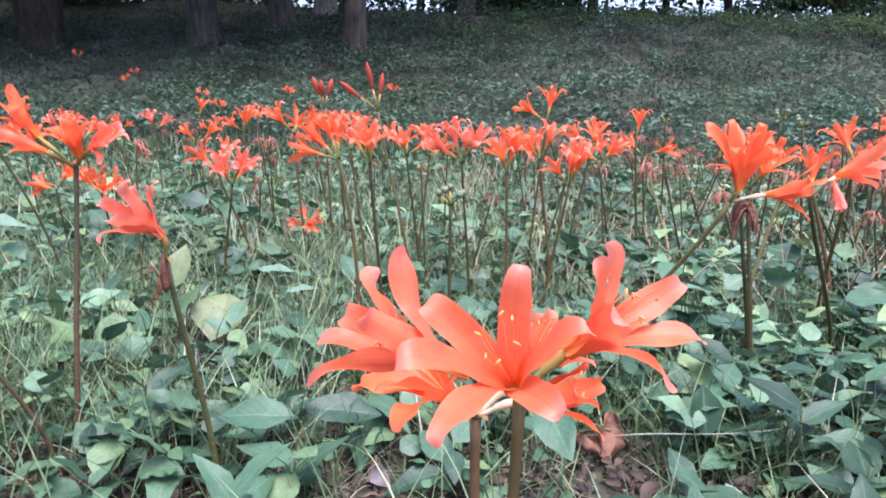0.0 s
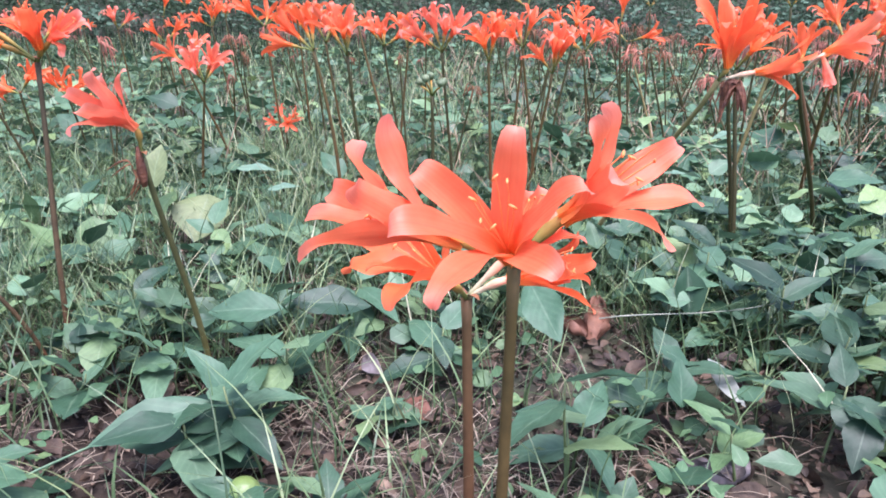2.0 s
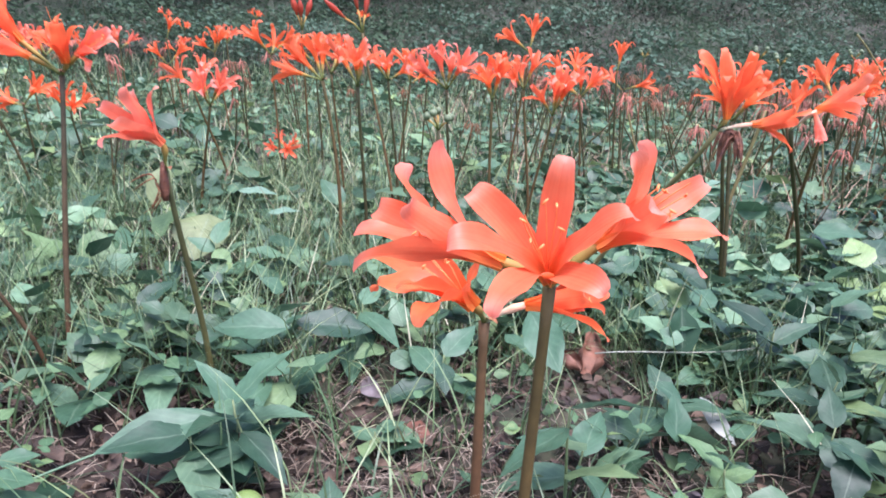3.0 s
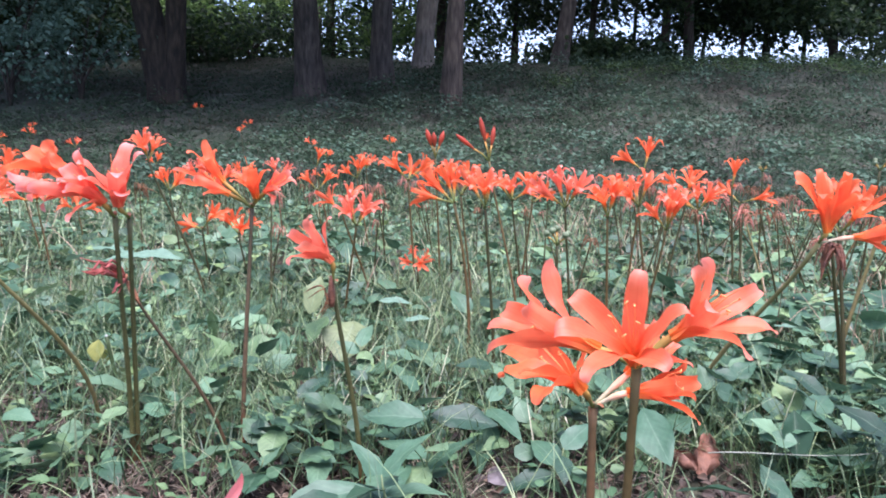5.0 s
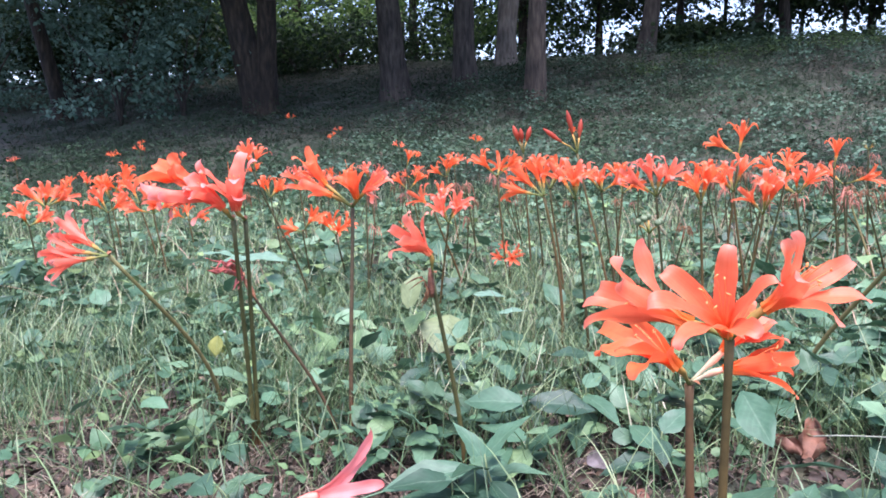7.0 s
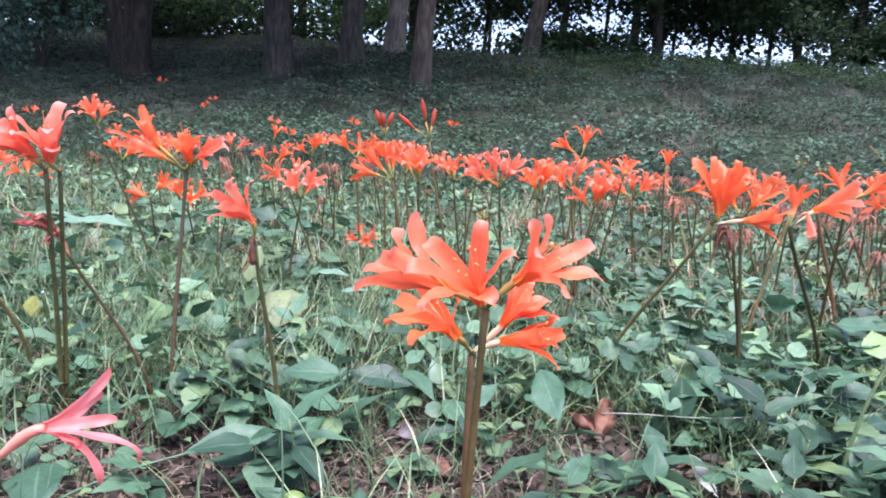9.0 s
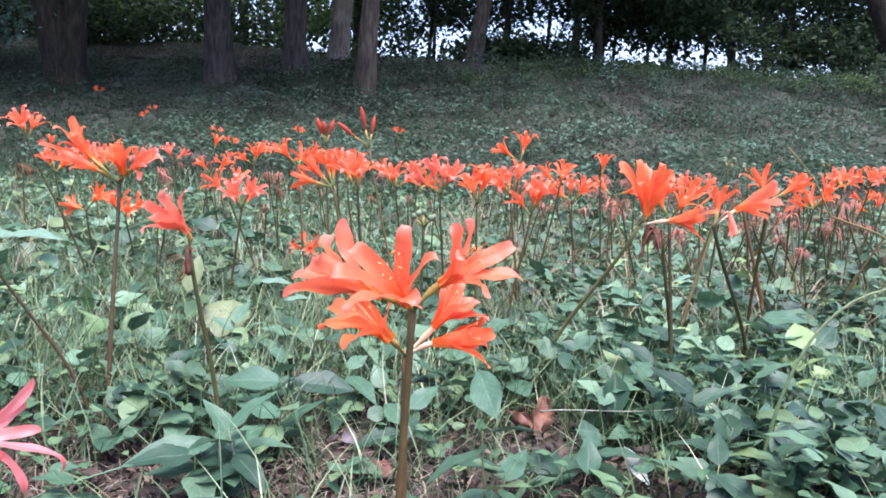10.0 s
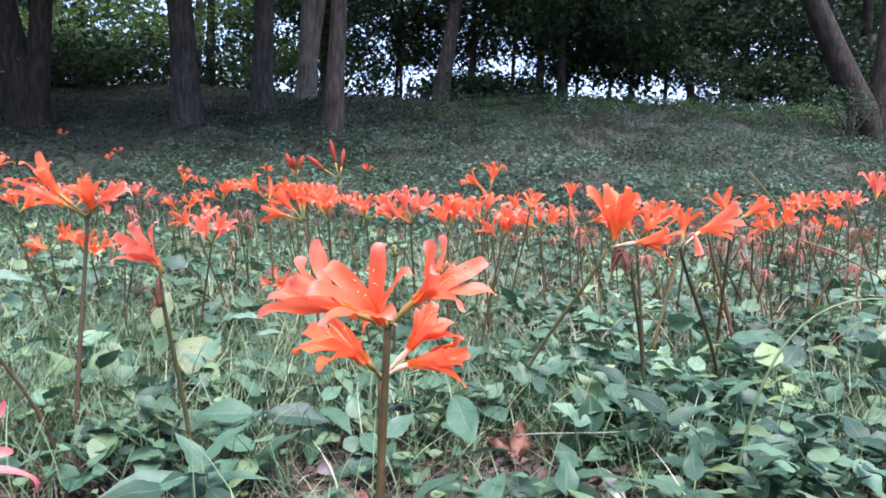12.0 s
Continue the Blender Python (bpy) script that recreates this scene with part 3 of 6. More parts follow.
shrub(-6.7, 8.7, 1.9, 1.0, 26, 51, 0.08, M_SPRAY_SKYLIT)
shrub(-5.9, 9.0, 1.5, 0.8, 22, 52, 0.08, M_SPRAY_SKYLIT)
shrub(-8.8, 10.4, 1.8, 1.1, 30, 53, 0.08, M_SPRAY_SKYLIT)
shrub(-10.2, 10.0, 1.9, 1.3, 36, 59, 0.08, M_SPRAY_SKYLIT)
shrub(-11.8, 10.6, 2.2, 1.4, 36, 60, 0.08, M_SPRAY_SKYLIT)
for k, (x, y, h, w, n) in enumerate(((-6.2, 13.2, 0.9, 1.0, 24), (-4.6, 13.6, 0.7, 0.9, 20), (-3.0, 14.0, 0.55, 0.8, 16), (-1.4, 13.4, 0.6, 0.9, 18), (-0.2, 13.8, 0.6, 0.9, 18),
                                    (0.75, 12.6, 0.60, 0.6, 60), (1.45, 12.4, 0.66, 0.8, 80), (2.15, 12.8, 0.62, 0.45, 26), (2.55, 12.6, 0.30, 0.5, 12), (3.3, 13.0, 0.50, 0.5, 24), (3.9, 12.7, 0.42, 0.35, 18), (5.2, 12.8, 0.50, 0.35, 18),
                                    (5.9, 12.8, 0.95, 0.6, 30), (6.8, 12.6, 1.25, 0.8, 40), (7.7, 12.4, 1.3, 0.8, 40), (8.6, 12.2, 1.3, 0.9, 40))):
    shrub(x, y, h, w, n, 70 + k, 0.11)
shrub(5.6, 8.9, 0.7, 0.4, 9, 54, 0.04)
for k, x in enumerate((-10.6, -9.5, -8.5, -7.5, -6.6, -5.7, -11.6, -12.6)):
    shrub(x, 12.5 + 0.3 * np.sin(k * 2.3), 0.75 + 0.15 * np.sin(k * 1.7), 0.9, 26, 110 + k, 0.12)
shrub(-5.0, 12.6, 1.0, 1.0, 22, 55)
shrub(-3.6, 13.0, 0.9, 0.9, 20, 56)

# ---- lilies ----


def tepal_shape(base, axis, tip, width, curl, steps=9, wave=0.0, phase=0.0, push=0.34, twist=0.0):
    """A tepal from base towards axis, bending over to tip: channelled, blunt, slightly wavy at the edge."""
    base, axis, tip = (np.asarray(q, float) for q in (base, axis, tip))
    chord = tip - base
    ln = np.linalg.norm(chord)
    out = chord - axis * (chord @ axis)
    out = out / (np.linalg.norm(out) + 1e-9)
    p = bez((base, base + axis * ln * push, tip + axis * ln * curl * 0.55 - out * ln * 0.22, tip - axis * ln * curl * 0.06), np.linspace(0, 1, steps + 1))
    side = np.cross(axis, out)
    v, f, u = [], [], []
    for i in range(steps + 1):
        s = i / steps
        d = p[min(i + 1, steps)] - p[max(i - 1, 0)]
        d /= np.linalg.norm(d) + 1e-12
        nrm = np.cross(side, d)
        turn = twist * smooth(0.1, 0.65, s)
        wide, nrm = side * np.cos(turn) + nrm * np.sin(turn), nrm * np.cos(turn) - side * np.sin(turn)
        w = width * 0.5 * (0.40 + 0.60 * smooth(0.0, 0.42, s)) * (1 - 0.985 * s ** 7) ** 0.5 * (1 - 0.10 * s)
        for j in range(5):
            a = (j - 2) / 2
            ch = 0.30 * w * a * a * (1 - 0.4 * s) + wave * w * 0.3 * np.sin(13 * s + phase + 2 * a) * abs(a)
            v.append(p[i] + wide * a * w + nrm * ch * -1.0)
            u.append((0.5 + a * 0.5, s))
    for i in range(steps):
        for j in range(4):
            k = i * 5 + j
            f.append((k, k + 5, k + 6, k + 1))
    return v, f, u


def strap_shape(base, axis, tip, width, lift, twist=0.0, phase=0.0, push=0.30, hook=0.14, steps=18):
    """A long strap-like tepal: narrow claw, gutter along the midrib, rippled edge, blunt recurved tip."""
    base, axis, tip = (np.asarray(q, float) for q in (base, axis, tip))
    chord = tip - base
    ln = np.linalg.norm(chord)
    out = chord - axis * (chord @ axis)
    out = out / (np.linalg.norm(out) + 1e-9)
    along = np.linspace(0, 1, steps + 1)
    p = bez((base, base + axis * ln * push, base + chord * 0.72 + axis * ln * lift, tip), along)
    end = p[-1] - p[-3]
    end /= np.linalg.norm(end) + 1e-12
    down = out - end * (out @ end) - axis * 0.35
    curl = np.clip((along - 0.74) / 0.26, 0, 1)[:, None]
    p = p + ln * hook * (down * 0.95 * curl ** 2 - end * 0.35 * curl ** 3)
    side = np.cross(axis, out)
    v, f, u = [], [], []
    for i in range(steps + 1):
        s = i / steps
        d = p[min(i + 1, steps)] - p[max(i - 1, 0)]
        d /= np.linalg.norm(d) + 1e-12
        nrm = np.cross(side, d)
        turn = twist * smooth(0.15, 0.85, s)
        wide, nrm = side * np.cos(turn) + nrm * np.sin(turn), nrm * np.cos(turn) - side * np.sin(turn)
        w = width * 0.5 * (0.58 + 0.42 * smooth(0.0, 0.45, s)) * (1 - 0.22 * smooth(0.6, 1.0, s)) * (1 - 0.96 * s ** 9) ** 0.5
        for j in range(7):
            a = (j - 3) / 3
            ripple = 0.30 * w * np.sin(12 * s + phase + (1.8 if a > 0 else 0)) * a * a * smooth(0.2, 0.6, s)
            gutter = 0.42 * w * abs(a) ** 1.4 * (1 - 0.55 * s)
            v.append(p[i] + wide * a * w * (1 + 0.05 * np.sin(17 * s + 2 * phase)) - nrm * (gutter + ripple))
            u.append((0.5 + a * 0.5, s))
    for i in range(steps):
        for j in range(6):
            k = i * 7 + j
            f.append((k, k + 7, k + 8, k + 1))
    return v, f, u


def stamen_pieces(base, axis, length, seed, n=6):
    rng = np.random.default_rng(seed)
    axis = np.asarray(axis, float)
    a = np.cross(axis, (0.3, 0.2, 0.9))
    a /= np.linalg.norm(a)
    b = np.cross(axis, a)
    pieces = []
    for k in range(n + 1):
        t = 6.283 * k / n + rng.uniform(-0.3, 0.3)
        o = np.cos(t) * a + np.sin(t) * b
        ln = length * rng.uniform(0.75, 1.05) * (1.25 if k == n else 1)
        e = np.asarray(base) + axis * ln + o * ln * 0.22 + (0, 0, 0.12 * ln)
        q = bez((base, np.asarray(base) + axis * ln * 0.4, e - axis * ln * 0.3, e), np.linspace(0, 1, 6))
        one = [tube(q, [0.00026] * 5 + [0.0002], 4, False)]
        if k < n:
            g = a * np.cos(2.1 * k) + b * np.sin(2.1 * k) + axis * 0.5
            one.append(tube(np.stack([e - g * 0.0013, e, e + g * 0.0013]), (0.0003, 0.0006, 0.0003), 5))
        pieces.append(joined(one))
    return pieces


def stamens_shape(base, axis, length, seed):
    return joined(stamen_pieces(base, axis, length, seed))


def generic_flower(seed, ped, length, spread, width):
    """Meshes of one flower along +z from the hub: pedicel with ovary and tube, six tepals, stamens."""
    rng = np.random.default_rng(seed)
    z = np.array((0, 0, 1.0))
    pts = [(0, 0, 0), (0.001, 0, ped * 0.5), (0, 0, ped), (0, 0, ped + 0.004), (0, 0, ped + 0.009), (0, 0, ped + 0.012)]
    stalk = mesh_of("pedicel", *tube(pts, (0.0015, 0.0013, 0.0016, 0.0028, 0.0022, 0.0024), 8))
    stalk.materials.append(M_PEDICEL)
    base = np.array((0, 0, ped + 0.009))
    teps = []
    for k in range(6):
        t = 6.283 * k / 6 + rng.uniform(-0.18, 0.18)
        o = np.array((np.cos(t), np.sin(t), 0))
        ln = length * rng.uniform(0.86, 1.08)
        sp = spread * rng.uniform(0.7, 1.3)
        tip = base + (z * np.cos(sp) + o * np.sin(sp)) * ln
        teps.append(mesh_of("tepal", *strap_shape(base + o * 0.0014, z, tip, width * rng.uniform(0.85, 1.1), rng.uniform(0.05, 0.18), rng.uniform(-0.5, 0.5), rng.uniform(0, 6), 0.30, rng.uniform(0.12, 0.28), 10)))
    return stalk, teps, mesh_of("stamen", *stamens_shape(base, z, length * 0.6, seed + 1))


FLOWERS = [generic_flower(101, 0.017, 0.056, 0.46, 0.0100), generic_flower(102, 0.020, 0.058, 0.56, 0.0096), generic_flower(103, 0.015, 0.054, 0.66, 0.0094),
           generic_flower(104, 0.018, 0.058, 0.40, 0.0102), generic_flower(105, 0.015, 0.052, 0.78, 0.0090), generic_flower(106, 0.023, 0.057, 0.50, 0.0098)]
TINTED = {}


def tinted(me, mat):
    key = (me.name, mat.name)
    if key not in TINTED:
        c = me.copy()
        c.materials.clear()
        c.materials.append(mat)
        TINTED[key] = c
    return TINTED[key]


def put_flower(root, hub, az, el, variant, size, mat, roll=0.0, label=""):
    """A ready flower at hub (from the plant's foot), its axis at az degrees round from +x and el degrees up."""
    a, e = radians(az), radians(el)
    axis = Vector((math.cos(a) * math.cos(e), math.sin(a) * math.cos(e), math.sin(e)))
    m = Matrix.Translation(hub) @ (axis.to_track_quat("Z", "Y").to_matrix().to_4x4()) @ pose(0, 0, 0, 0, 0, roll) @ Matrix.Scale(size, 4)
    stalk, teps, sta = FLOWERS[variant % len(FLOWERS)]
    fl = part("flower", stalk, root, None, m, label)
    for t in teps:
        part("tepal", tinted(t, mat), fl)
    part("stamen", tinted(sta, M_STAMEN), fl)
    return fl


def shaped_flower(root, foot, hub, throat, axis, tips, width, mat, stalk_mat, seed, label, push=0.30, stamens=True):
    """A flower with its own bearing: hub, throat and tips (x, y, z, arch, twist) in the place's metres."""
    rng = np.random.default_rng(seed)
    foot = np.asarray(foot)
    hub, throat = np.asarray(hub) - foot, np.asarray(throat) - foot
    axis = np.asarray(axis, float)
    axis /= np.linalg.norm(axis)
    q = bez((hub, hub + (throat - hub) * 0.4 + (0, 0, 0.002), throat - axis * 0.008, throat), np.linspace(0, 1, 9))
    fl = part("flower", mesh_of("pedicel", *tube(q, (0.0016, 0.0014, 0.0014, 0.0015, 0.0022, 0.0025, 0.0022, 0.0021, 0.0015), 9)), root, stalk_mat, None, label)
    for k, tip in enumerate(tips):
        t = throat + 1.05 * (np.asarray(tip[:3]) - foot - throat)
        arch, twist = (tuple(tip[3:]) + (0.08, 0.0)[len(tip) - 3:])
        o = t - throat
        o = o - axis * (o @ axis)
        o /= np.linalg.norm(o) + 1e-9
        part("tepal", mesh_of("tepal", *strap_shape(throat - axis * 0.003 + o * 0.0016, axis, t, width * rng.uniform(0.9, 1.08), arch, twist + rng.uniform(-0.2, 0.2), 1.9 * k, push, rng.uniform(0.05, 0.17))), fl, mat)
    for piece in stamen_pieces(throat, axis, 0.031, seed) if stamens else ():
        part("stamen", mesh_of("stamen", *piece), fl, M_STAMEN)
    return fl


def scape(root, foot, hub, r, bow=(0, 0), mat=None, sides=9):
    """The bare flower stalk, from the foot to the hub, a little thicker below."""
    h = Vector(hub) - Vector(foot)
    q = bez(((0, 0, -0.02), (bow[0], bow[1], h.z * 0.35), (h.x * 0.75 + bow[0], h.y * 0.75 + bow[1], h.z * 0.7), tuple(h)), np.linspace(0, 1, 12))
    rad = r * np.linspace(1.12, 0.82, 12)
    rad[-1] *= 1.25
    return part("stem", mesh_of("stem", *tube(q, rad, sides)), root, mat or M_STEM)


def bracts(root, hub, size=0.014, n=2, mat=None):
    pieces = []
    for k in range(n):
        t = 2.2 + 3.1 * k
        o = np.array((np.cos(t), np.sin(t), 0.0))
        b = np.asarray(hub, float)
        pieces.append(tepal_shape(b, np.array((0, 0, 1.0)), b + o * size + (0, 0, size * 0.3), size * 0.35, 0.3, 4))
    part("bract", mesh_of("bract", *joined(pieces)), root, mat or M_DRY)


LILY = "orange lily with bare brown-green stem standing among low leaves"


def lily(hub, foot, heads, r=0.0026, mat=None, size=1.0, bow=(0, 0), label=LILY, stem_mat=None):
    """heads: (azimuth, elevation, variant, size) of each flower."""
    fx, fy = foot
    fz = float(lie(fx, fy)) - 0.004
    root = thing("lily_plant", (fx, fy, fz), label, "flower", "lilies in the bed")
    f3 = (fx, fy, fz)
    scape(root, f3, hub, r, bow, stem_mat)
    h = Vector(hub) - Vector(f3)
    bracts(root, tuple(h), 0.012 * size)
    for k, (az, el, var, sz) in enumerate(heads):
        put_flower(root, h, az, el, var, sz * size, mat or M_ORANGE, 37 * k)
    return root


def crown_of(n, rng, lift=48, size=0.9):
    a0 = rng.uniform(0, 360)
    return [(a0 + 360 * k / n + rng.uniform(-22, 22), lift + rng.uniform(-26, 22), int(rng.integers(0, 6)), size * rng.uniform(0.85, 1.1)) for k in range(n)]


def strands_shape(seed, n, length, lift, fall=1.0, stout=1.0):
    """Limp withered tepals: narrow curled strands hanging from the hub."""
    rng = np.random.default_rng(seed)
    pieces = []
    for k in range(n):
        a = rng.uniform(0, 6.28)
        o = np.array((np.cos(a), np.sin(a), 0.0))
        ln = length * rng.uniform(0.5, 1.25)
        up = lift + rng.uniform(-0.45, 0.55)
        q = bez(((0, 0, 0), o * ln * 0.35 + (0, 0, ln * up), o * ln * rng.uniform(0.3, 0.75) + (0, 0, ln * up * 0.6),
                 o * ln * rng.uniform(0.5, 0.8) + rng.normal(0, 0.12, 3) * ln + (0, 0, -ln * fall * rng.uniform(0.3, 0.9))), np.linspace(0, 1, 9))
        w = rng.uniform(0.0006, 0.0017) * stout
        pieces.append(tube(q, w * np.array((0.5, 0.6, 0.7, 0.9, 1.3, 1.0, 1.4, 0.9, 0.3)), 5, False))
    return joined(pieces)


WITHERED = [mesh_of("withered_flower", *strands_shape(200 + k, 13, 0.050, 0.22, 1.25)) for k in range(5)]
for w_mesh in WITHERED:
    w_mesh.materials.append(M_WITHER)
WITHER_LABEL = "withered lily with limp pink strands on a dark bare stem"


def withered_lily(hub, foot, k, r=0.002, mat=None, size=1.0, label=WITHER_LABEL, stem_mat=None):
    fx, fy = foot
    fz = float(lie(fx, fy)) - 0.004
    root = thing("lily_plant", (fx, fy, fz), label, "flower", "withered lilies in the bed")
    scape(root, (fx, fy, fz), hub, r, (0, 0), stem_mat or M_STEM_DARK, 6)
    h = Vector(hub) - Vector((fx, fy, fz))
    part("withered_flower", WITHERED[k % 5] if mat is None else tinted(WITHERED[k % 5], mat), root, None, Matrix.Translation(h) @ pose(0, 0, 0, 0, 0, 71 * k) @ Matrix.Scale(size, 4))
    return root


def seed_lily(hub, foot, n, size, label):
    fx, fy = foot
    fz = float(lie(fx, fy)) - 0.004
    root = thing("lily_plant", (fx, fy, fz), label, "flower", "lilies gone to seed")
    scape(root, (fx, fy, fz), hub, 0.0024, (0, 0), M_STEM_DARK, 7)
    h = np.asarray(hub) - np.array((fx, fy, fz))
    for k in range(n):
        a = 6.283 * k / n + 0.4
        e = h + np.array((np.cos(a) * 0.014, np.sin(a) * 0.014, 0.012 + 0.006 * (k % 2))) * size
        part("pedicel", mesh_of("pedicel", *tube(np.stack([h, (h + e) / 2 + (0, 0, 0.002), e]), (0.0012,) * 3, 5)), root, M_PEDICEL)
        q = e + np.array((np.cos(a) * 0.3, np.sin(a) * 0.3, 1.0))[None] * np.array((0, 0.0015, 0.004, 0.0065, 0.0085, 0.0095))[:, None] * size
        part("seed_pod", mesh_of("seed_pod", *tube(q, np.array((0.0012, 0.0036, 0.0052, 0.0048, 0.0026, 0.0006)) * size, 8)), root, M_SEED)
    return root


# the pair of lilies at the front of the bed
FA = (0.134, 0.352, 0.0)
lily_a = thing("lily_plant", FA, "tall coral-orange lily in full bloom on a thick brown stem", "flower", "lilies in the bed")
HA = (0.138, 0.358, 0.248)
scape(lily_a, FA, HA, 0.0026, (0.0, 0.0), M_STEM, 14)
bracts(lily_a, np.asarray(HA) - FA, 0.011, 2, M_DRY)
shaped_flower(lily_a, FA, HA, (0.117, 0.361, 0.2565), (-0.93, 0.10, 0.30),
              ((0.090, 0.370, 0.298, 0.02, 1.1), (0.076, 0.390, 0.285, 0.06, 0.95), (0.062, 0.374, 0.263, 0.10), (0.061, 0.348, 0.260, 0.0), (0.066, 0.388, 0.270, 0.06),
               (0.080, 0.352, 0.279, 0.08)), 0.0122, M_CORAL, M_PEDICEL, 301, "side-on open coral flower", 0.34)
shaped_flower(lily_a, FA, HA, (0.1345, 0.346, 0.2555), (-0.28, -0.66, 0.70),
              ((0.102, 0.338, 0.289, 0.22), (0.133, 0.334, 0.301, 0.12), (0.153, 0.313, 0.288, 0.26, 0.3), (0.094, 0.316, 0.277, 0.20), (0.107, 0.292, 0.261, 0.24),
               (0.143, 0.303, 0.265, 0.24)), 0.0112, M_CORAL, M_PEDICEL, 302, "front-facing open coral flower", 0.26)
shaped_flower(lily_a, FA, HA, (0.156, 0.356, 0.267), (0.74, -0.28, 0.60),
              ((0.172, 0.361, 0.304, 0.04, -1.1), (0.197, 0.367, 0.290, 0.08), (0.202, 0.354, 0.273, 0.08), (0.179, 0.319, 0.267, 0.22), (0.164, 0.327, 0.288, 0.20),
               (0.160, 0.343, 0.302, 0.14, 0.9)), 0.0114, M_CORAL, M_PEDICEL, 303, "side-on coral flower with pink tips", 0.32)
FB = (0.133, 0.472, 0.0)
lily_b = thing("lily_plant", FB, "lower orange lily with pale stalks on a reddish stem", "flower", "lilies in the bed")
HB = (0.1295, 0.476, 0.184)
scape(lily_b, FB, HB, 0.0033, (0.0, 0.0), M_STEM_RED, 14)
bracts(lily_b, np.asarray(HB) - FB, 0.011)
shaped_flower(lily_b, FB, HB, (0.1175, 0.444, 0.2075), (-0.72, -0.12, 0.68),
              ((0.093, 0.412, 0.206, 0.34), (0.067, 0.454, 0.211, 0.20), (0.067, 0.488, 0.219, 0.12), (0.080, 0.427, 0.221, 0.16), (0.085, 0.474, 0.241, 0.08, 0.8),
               (0.123, 0.430, 0.239, 0.16)), 0.0170, M_ORANGE, M_PEDICEL, 304, "orange trumpet flower", 0.34)
shaped_flower(lily_b, FB, HB, (0.152, 0.472, 0.212), (0.50, -0.08, 0.86),
              ((0.157, 0.475, 0.241, 0.03), (0.170, 0.480, 0.246, 0.03), (0.184, 0.478, 0.231, 0.06), (0.192, 0.471, 0.219, 0.14), (0.178, 0.460, 0.235, 0.06),
               (0.165, 0.492, 0.242, 0.03)), 0.0135, M_CORAL, M_PALE, 305, "half-open flower on a pale stalk")
shaped_flower(lily_b, FB, HB, (0.153, 0.467, 0.199), (0.95, -0.15, 0.22),
              ((0.193, 0.446, 0.190, 0.12), (0.198, 0.467, 0.209, 0.05), (0.190, 0.478, 0.219, 0.05), (0.188, 0.474, 0.199, 0.06), (0.180, 0.450, 0.212, 0.10),
               (0.192, 0.456, 0.203, 0.06)), 0.0118, M_ORANGE, M_PALE, 306, "drooping orange flower")

# lilies of the front rows
def front_lily(hub, foot, r, label, stem_mat=None, bow=(0, 0)):
    fz = float(lie(*foot)) - 0.004
    root = thing("lily_plant", (*foot, fz), label, "flower", "lilies in the bed")
    f3 = (*foot, fz)
    scape(root, f3, hub, r, bow, stem_mat, 11)
    bracts(root, tuple(Vector(hub) - Vector(f3)), 0.013)
    return root, f3


H2 = (-0.296, 0.612, 0.286)
twin, f2 = front_lily(H2, (-0.333, 0.690), 0.0026, "fading pink lily with wide drooping flowers on a twin stem", M_STEM_GREEN)
shaped_flower(twin, f2, H2, (-0.3127, 0.600, 0.3086), (-0.98, -0.10, 0.12),
              ((-0.384, 0.590, 0.320, 0.02), (-0.376, 0.600, 0.3066, 0.02), (-0.354, 0.575, 0.314, 0.08), (-0.364, 0.600, 0.297, 0.05), (-0.342, 0.612, 0.320, 0.12),
               (-0.372, 0.584, 0.314, 0.04)), 0.0115, M_ROSE, M_PEDICEL, 311, "pink flower lying level", 0.36)
shaped_flower(twin, f2, H2, (-0.301, 0.600, 0.301), (-0.55, -0.35, 0.75),
              ((-0.338, 0.600, 0.334, 0.1), (-0.323, 0.598, 0.3466, 0.05), (-0.315, 0.575, 0.284, 0.30), (-0.328, 0.580, 0.323, 0.1), (-0.318, 0.572, 0.315, 0.1),
               (-0.334, 0.590, 0.320, 0.1)), 0.0155, M_ROSE, M_PEDICEL, 312, "pink flower facing out")
shaped_flower(twin, f2, H2, (-0.345, 0.620, 0.322), (-0.85, -0.05, 0.50),
              ((-0.4046, 0.620, 0.3362, 0.06), (-0.3946, 0.630, 0.3464, 0.06), (-0.3665, 0.620, 0.3525, 0.05, 0.5), (-0.399, 0.602, 0.329, 0.06), (-0.3625, 0.610, 0.340, 0.1),
               (-0.382, 0.645, 0.347, 0.06)), 0.0170, M_ORANGE, M_PEDICEL, 314, "open orange flower")
H2B = (-0.288, 0.622, 0.284)
twin_b, f2b = front_lily(H2B, (-0.330, 0.694), 0.0025, "pink lily grown close against its neighbour's stem", M_STEM_GREEN)
shaped_flower(twin_b, f2b, H2B, (-0.291, 0.610, 0.2985), (0.05, -0.15, 1.0),
              ((-0.2888, 0.625, 0.3575, 0.02), (-0.2702, 0.612, 0.3465, 0.10), (-0.3192, 0.595, 0.335, 0.22), (-0.2746, 0.590, 0.306, 0.40), (-0.277, 0.585, 0.330, 0.12),
               (-0.309, 0.582, 0.322, 0.18)), 0.0160, M_ROSE, M_PEDICEL, 313, "pink flower with white-edged curled tepals")
HD = (-0.237, 0.790, 0.283)
tall, fd = front_lily(HD, (-0.239, 0.759), 0.0026, "tall orange lily with two long-stalked side flowers", M_STEM_DUSK)
